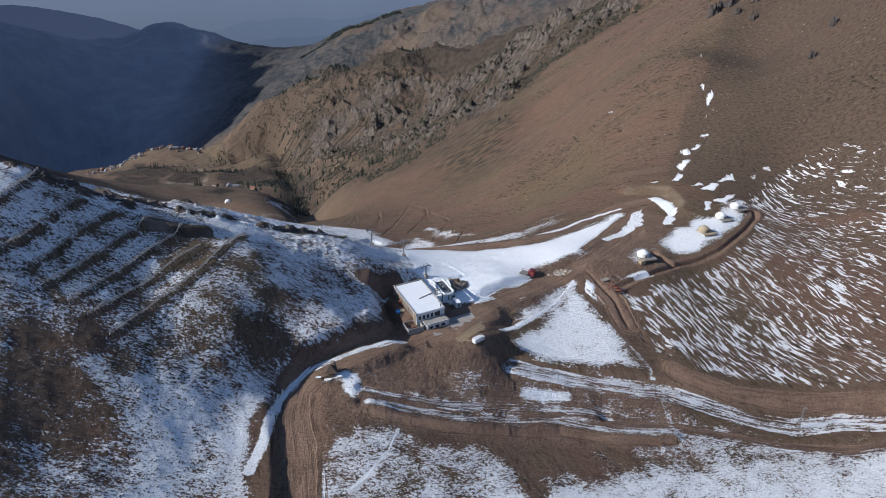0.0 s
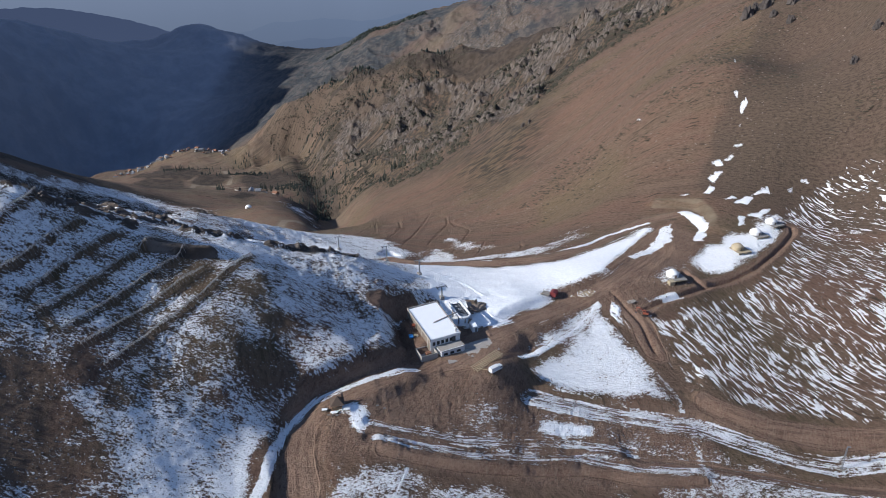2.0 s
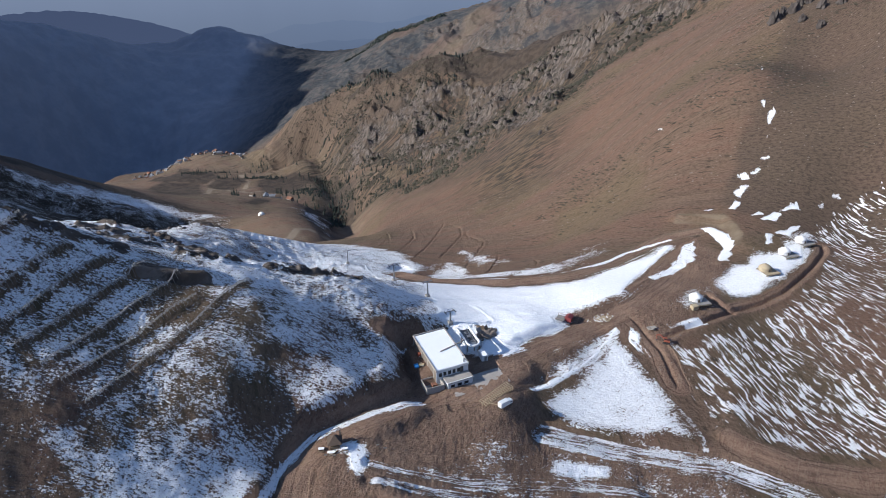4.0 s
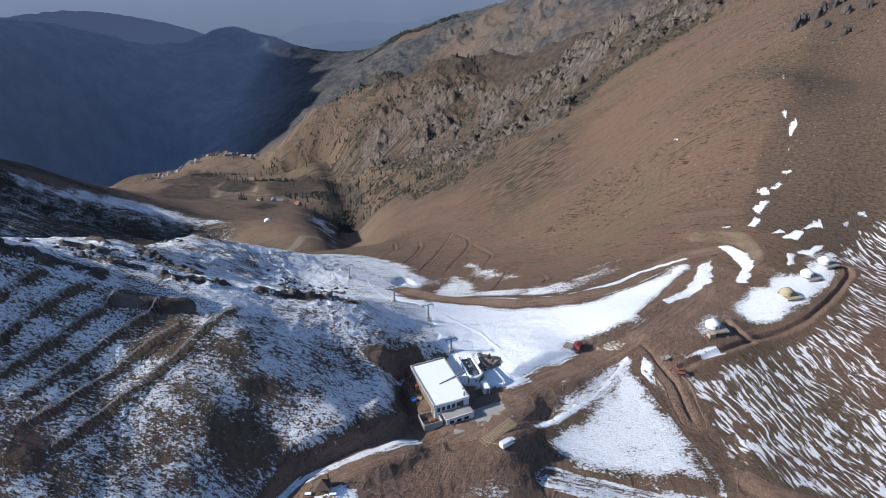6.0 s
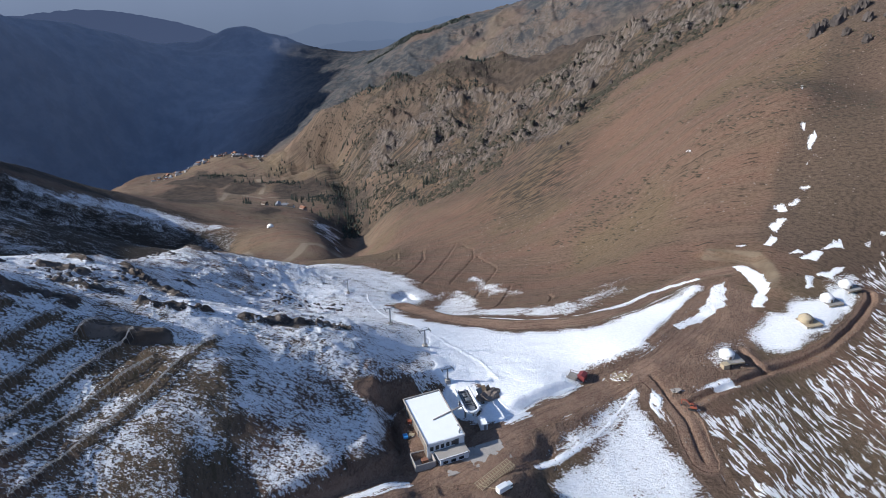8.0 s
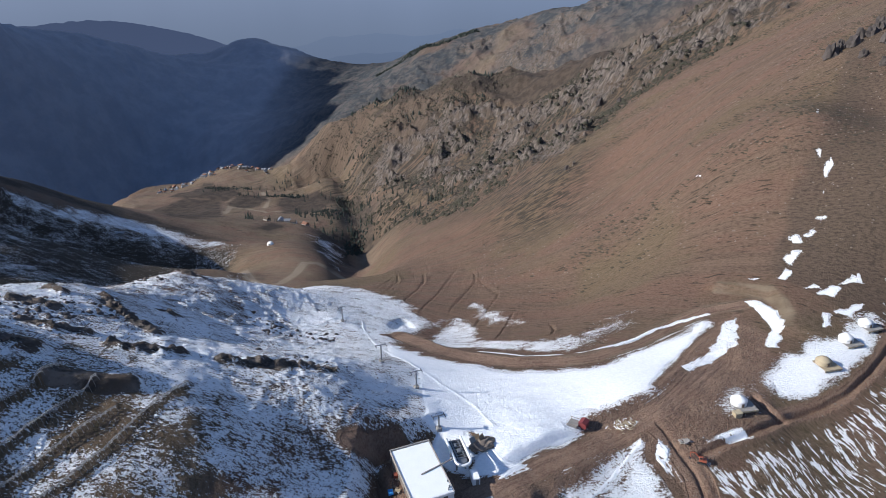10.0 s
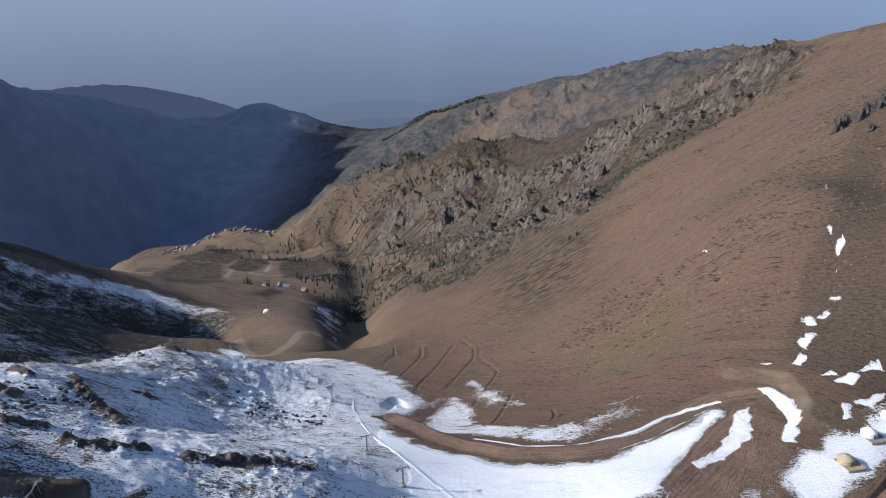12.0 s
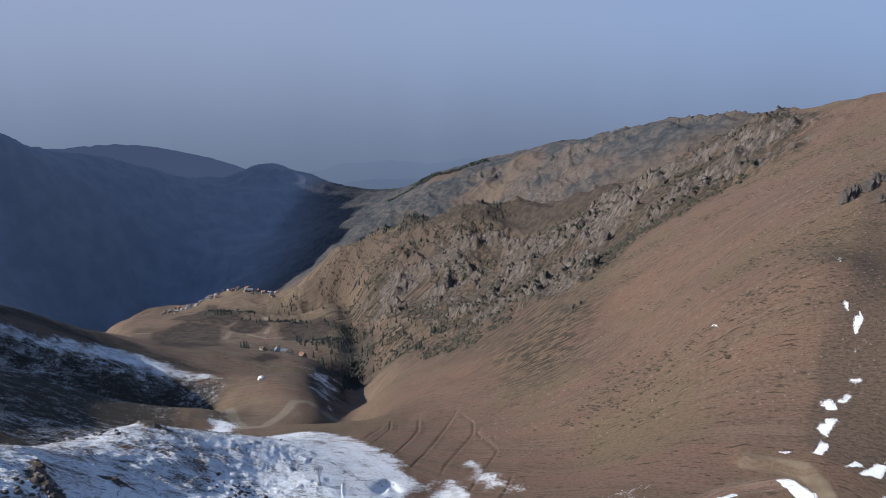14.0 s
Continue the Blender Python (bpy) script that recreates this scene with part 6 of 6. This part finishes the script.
for x, y, s in ((245, 1189, 17), (262, 1182, 12), (228, 1188, 13), (205, 1205, 11), (178, 1217, 12), (160, 1215, 9), (140, 1222, 10), (112, 1227, 12), (96, 1218, 8), (300, 1165, 10), (56, 760, 9), (48, 770, 7), (60, 880, 9), (52, 890, 7), (104, 905, 10), (20, 985, 9), (-10, 1000, 8), (140, 960, 9), (180, 1010, 10), (70, 1010, 9), (30, 1090, 10), (200, 930, 8), (54, 655, 5), (60, 660, 4), (120, 860, 8), (230, 1010, 9), (-60, 1120, 9), (-120, 1210, 9), (10, 1180, 9)):
    place_crag(rnd.randrange(8), x, y, s * 0.4, 1.6, "crags on the ridge", "grey-brown crag standing out of the ridge")


def spruce(tall, seed):
    """A spruce of drooping tiers with gaps between them."""
    rnd = random.Random(seed)
    t = thing("spruce", pose(0, 0, 0), "dark green narrow spruce on the valley side", "tree", "spruces")
    part("trunk", tube(0.02 * tall, 0.004 * tall, tall * 0.97, 6), MAT["bark"], t)
    bm = bmesh.new()
    tiers, arms = 9, 9
    for k in range(tiers):
        f = k / (tiers - 1)
        z, r = tall * (0.1 + 0.82 * f), tall * 0.17 * (1 - f) ** 0.8 + 0.012 * tall
        for a in range(arms):
            u = 2 * math.pi * (a + rnd.random() * 0.7) / arms + k
            q = r * rnd.uniform(0.65, 1.2)
            c, s = math.cos(u), math.sin(u)
            w = q * 0.34
            root, tip = Vector((0, 0, z + 0.05 * tall)), Vector((q * c, q * s, z - 0.05 * tall * rnd.random()))
            mid = root.lerp(tip, 0.6)
            left, right = mid + Vector((-s * w, c * w, -0.015 * tall)), mid + Vector((s * w, -c * w, -0.015 * tall))
            vs = [bm.verts.new(p) for p in (root, left, tip, right, mid + Vector((0, 0, -0.045 * tall)))]
            for face in ((0, 1, 2), (0, 2, 3), (4, 2, 1), (4, 3, 2)):
                bm.faces.new([vs[i] for i in face])
    part("crown", bm, MAT["needles"], t)
    return t


SPRUCES = [spruce(h, i) for i, h in enumerate((9.0, 12.0, 14.0, 11.0))]
sites = []
rnd = random.Random(33)
for cx, cy, sx, sy, n in ((-232, 985, 22, 40, 34), (-262, 1060, 25, 40, 26), (-300, 1075, 18, 20, 14), (-335, 1115, 22, 14, 12), (-210, 930, 12, 26, 14), (-330, 1270, 40, 14, 18), (-270, 1180, 26, 40, 22), (-520, 1540, 18, 34, 26), (-560, 1330, 50, 26, 22), (-480, 1290, 30, 14, 12), (-150, 990, 26, 60, 20), (-95, 940, 16, 30, 12), (-225, 1140, 30, 70, 26), (-330, 1420, 40, 50, 20), (-420, 1490, 40, 40, 16), (-300, 905, 10, 8, 8), (-325, 885, 10, 8, 8), (-110, 862, 10, 14, 7), (-60, 900, 24, 40, 8)):
    sites += [(rnd.gauss(cx, sx * 0.8), rnd.gauss(cy, sy * 0.8)) for _ in range(int(n * 0.92))]
for i, (x, y) in enumerate(sites):
    first = i < len(SPRUCES)
    m = on_ground(x, y, rnd.uniform(0, 360), -0.2)
    if first:
        SPRUCES[i].matrix_world = m
    else:
        ob = copy_thing(SPRUCES[i % len(SPRUCES)], m)
        ob.scale = [rnd.uniform(0.65, 1.15)] * 3
scatter("spur_woods", 900, [(-500, 1640), (-420, 1530), (-300, 1440), (-60, 1380), (60, 1500), (-80, 1620), (-300, 1700)], (1.6, 3.4), 2.6, MAT["needles"], "scattered dark conifers on the far spur", "forest", 12, lambda x, y: step(0.0, 0.5, fractal(x, y, 60, 3, 87)), sides=5)
scatter("spur_scrub", 3500, [(-500, 1640), (-420, 1530), (-300, 1440), (-60, 1380), (60, 1500), (-80, 1620), (-300, 1700)], (1.5, 4.5), 0.4, MAT["juniper"], "low dark scrub on the far spur", "shrub", 13, sides=5)
for cx, cy, sx, sy, n in ((-640, 1500, 60, 26, 120), (-560, 1420, 50, 18, 90), (-430, 1290, 40, 14, 90), (-300, 1120, 26, 40, 90), (-215, 985, 14, 60, 130), (-190, 860, 10, 50, 60)):
    ring = [(cx + sx * math.cos(a), cy + sy * math.sin(a)) for a in np.linspace(0, 6.0, 9)]
    scatter("valley_scrub", n, ring, (1.2, 3.2), 1.2, MAT["needles"], "dark thicket of young conifers in the valley", "forest", cx % 97, sides=5)
FAR_RIDGE_WOODS = [(-560, 2770), (-440, 2800), (-170, 2745), (-150, 2700), (-430, 2760), (-560, 2730)]
scatter("far_woods", 500, FAR_RIDGE_WOODS, (2.0, 4.2), 2.6, MAT["needles"], "dark conifer wood along a far ridge", "forest", 11, sides=5)


# ---- houses and domes down in the valley ----
def cottage(w, d, h, roof, seed):
    c = thing("house", pose(0, 0, 0), "small gabled house in the valley village", "house", "village houses")
    part("wall", block(w, d, h + 1.0, pose(0, 0, -1.0)), MAT["plaster"], c)
    rise = w * 0.38
    bm = loft([[(-w / 2 - 0.5, s, h - 0.1), (w / 2 + 0.5, s, h - 0.1), (0, s, h + rise)] for s in (-d / 2 - 0.5, d / 2 + 0.5)])
    top = part("roof", bm, MAT[roof], c)
    part("chimney", block(0.7, 0.7, 1.6, pose(w * 0.2, d * 0.2, h + rise * 0.4)), MAT["concrete"], top)
    for k in range(2):
        part("window", block(1.4, 0.12, 1.3, pose(-w * 0.22 + k * w * 0.44, -d / 2 - 0.03, h * 0.4)), MAT["glass"], c)
    part("door", block(0.12, 1.2, 2.1, pose(w / 2 + 0.03, 0, 0)), MAT["wood"], c)
    return c


HOUSES = [cottage(8, 11, 4.5, "roof_grey", 1), cottage(7, 9, 4.0, "roof_brown", 2), cottage(9, 14, 5.0, "roof_grey", 3), cottage(9, 10, 5.0, "rust", 4)]
rnd = random.Random(44)
plots = [(-278, 876), (-268, 868), (-290, 884), (-256, 880), (-304, 872), (-262, 892)]
for k in range(96):
    f = k / 95
    bx, by = -885 + 290 * f, 1640 + 40 * math.sin(3.2 * f) + 25 * f
    plots.append((bx + rnd.gauss(0, 10), by + rnd.gauss(0, 30)))
for i, (x, y) in enumerate(plots):
    m = on_ground(x, y, rnd.choice((10, 35, 60, 100, 130)) + rnd.uniform(-6, 6))
    if i < 4:
        HOUSES[i].matrix_world = m
        ob = HOUSES[i]
    else:
        ob = copy_thing(HOUSES[rnd.choice((0, 0, 1, 1, 2, 3))], m)
    s = 0.72 if i < 6 else rnd.uniform(0.5, 0.85)
    ob.scale = (s, s, s)


def dome(x, y, r):
    d = thing("dome_tent", on_ground(x, y, 0), "white domed tent on the dry hillside", "tent", "white domes")
    rings = [[(r * math.cos(a) * math.cos(2 * math.pi * k / 18), r * math.cos(a) * math.sin(2 * math.pi * k / 18), r * 0.95 * math.sin(a)) for k in range(18)] for a in np.linspace(-0.15, 1.45, 8)]
    part("shell", loft(rings), MAT["felt"], d, smooth=True)
    part("entrance", block(1.6, 1.2, 2.2, pose(0, -r, -0.1), 0.1), MAT["grey_wood"], d)
    part("base_ring", tube(r + 0.25, r + 0.25, 0.5, 18, pose(0, 0, -0.4)), MAT["wood"], d)


dome(-234.5, 703.5, 3.6)
dome(-272, 882, 4.2)
far_hut = thing("shepherd_hut", on_ground(-372, 668, 20), "small pale hut on a snowy spur", "hut")
part("wall", block(7, 4, 2.8, pose(0, 0, -0.4)), MAT["plaster"], far_hut)
part("roof", loft([[(-4, s, 2.3), (4, s, 2.3), (0, s, 3.8)] for s in (-2.4, 2.4)]), MAT["roof_grey"], far_hut)
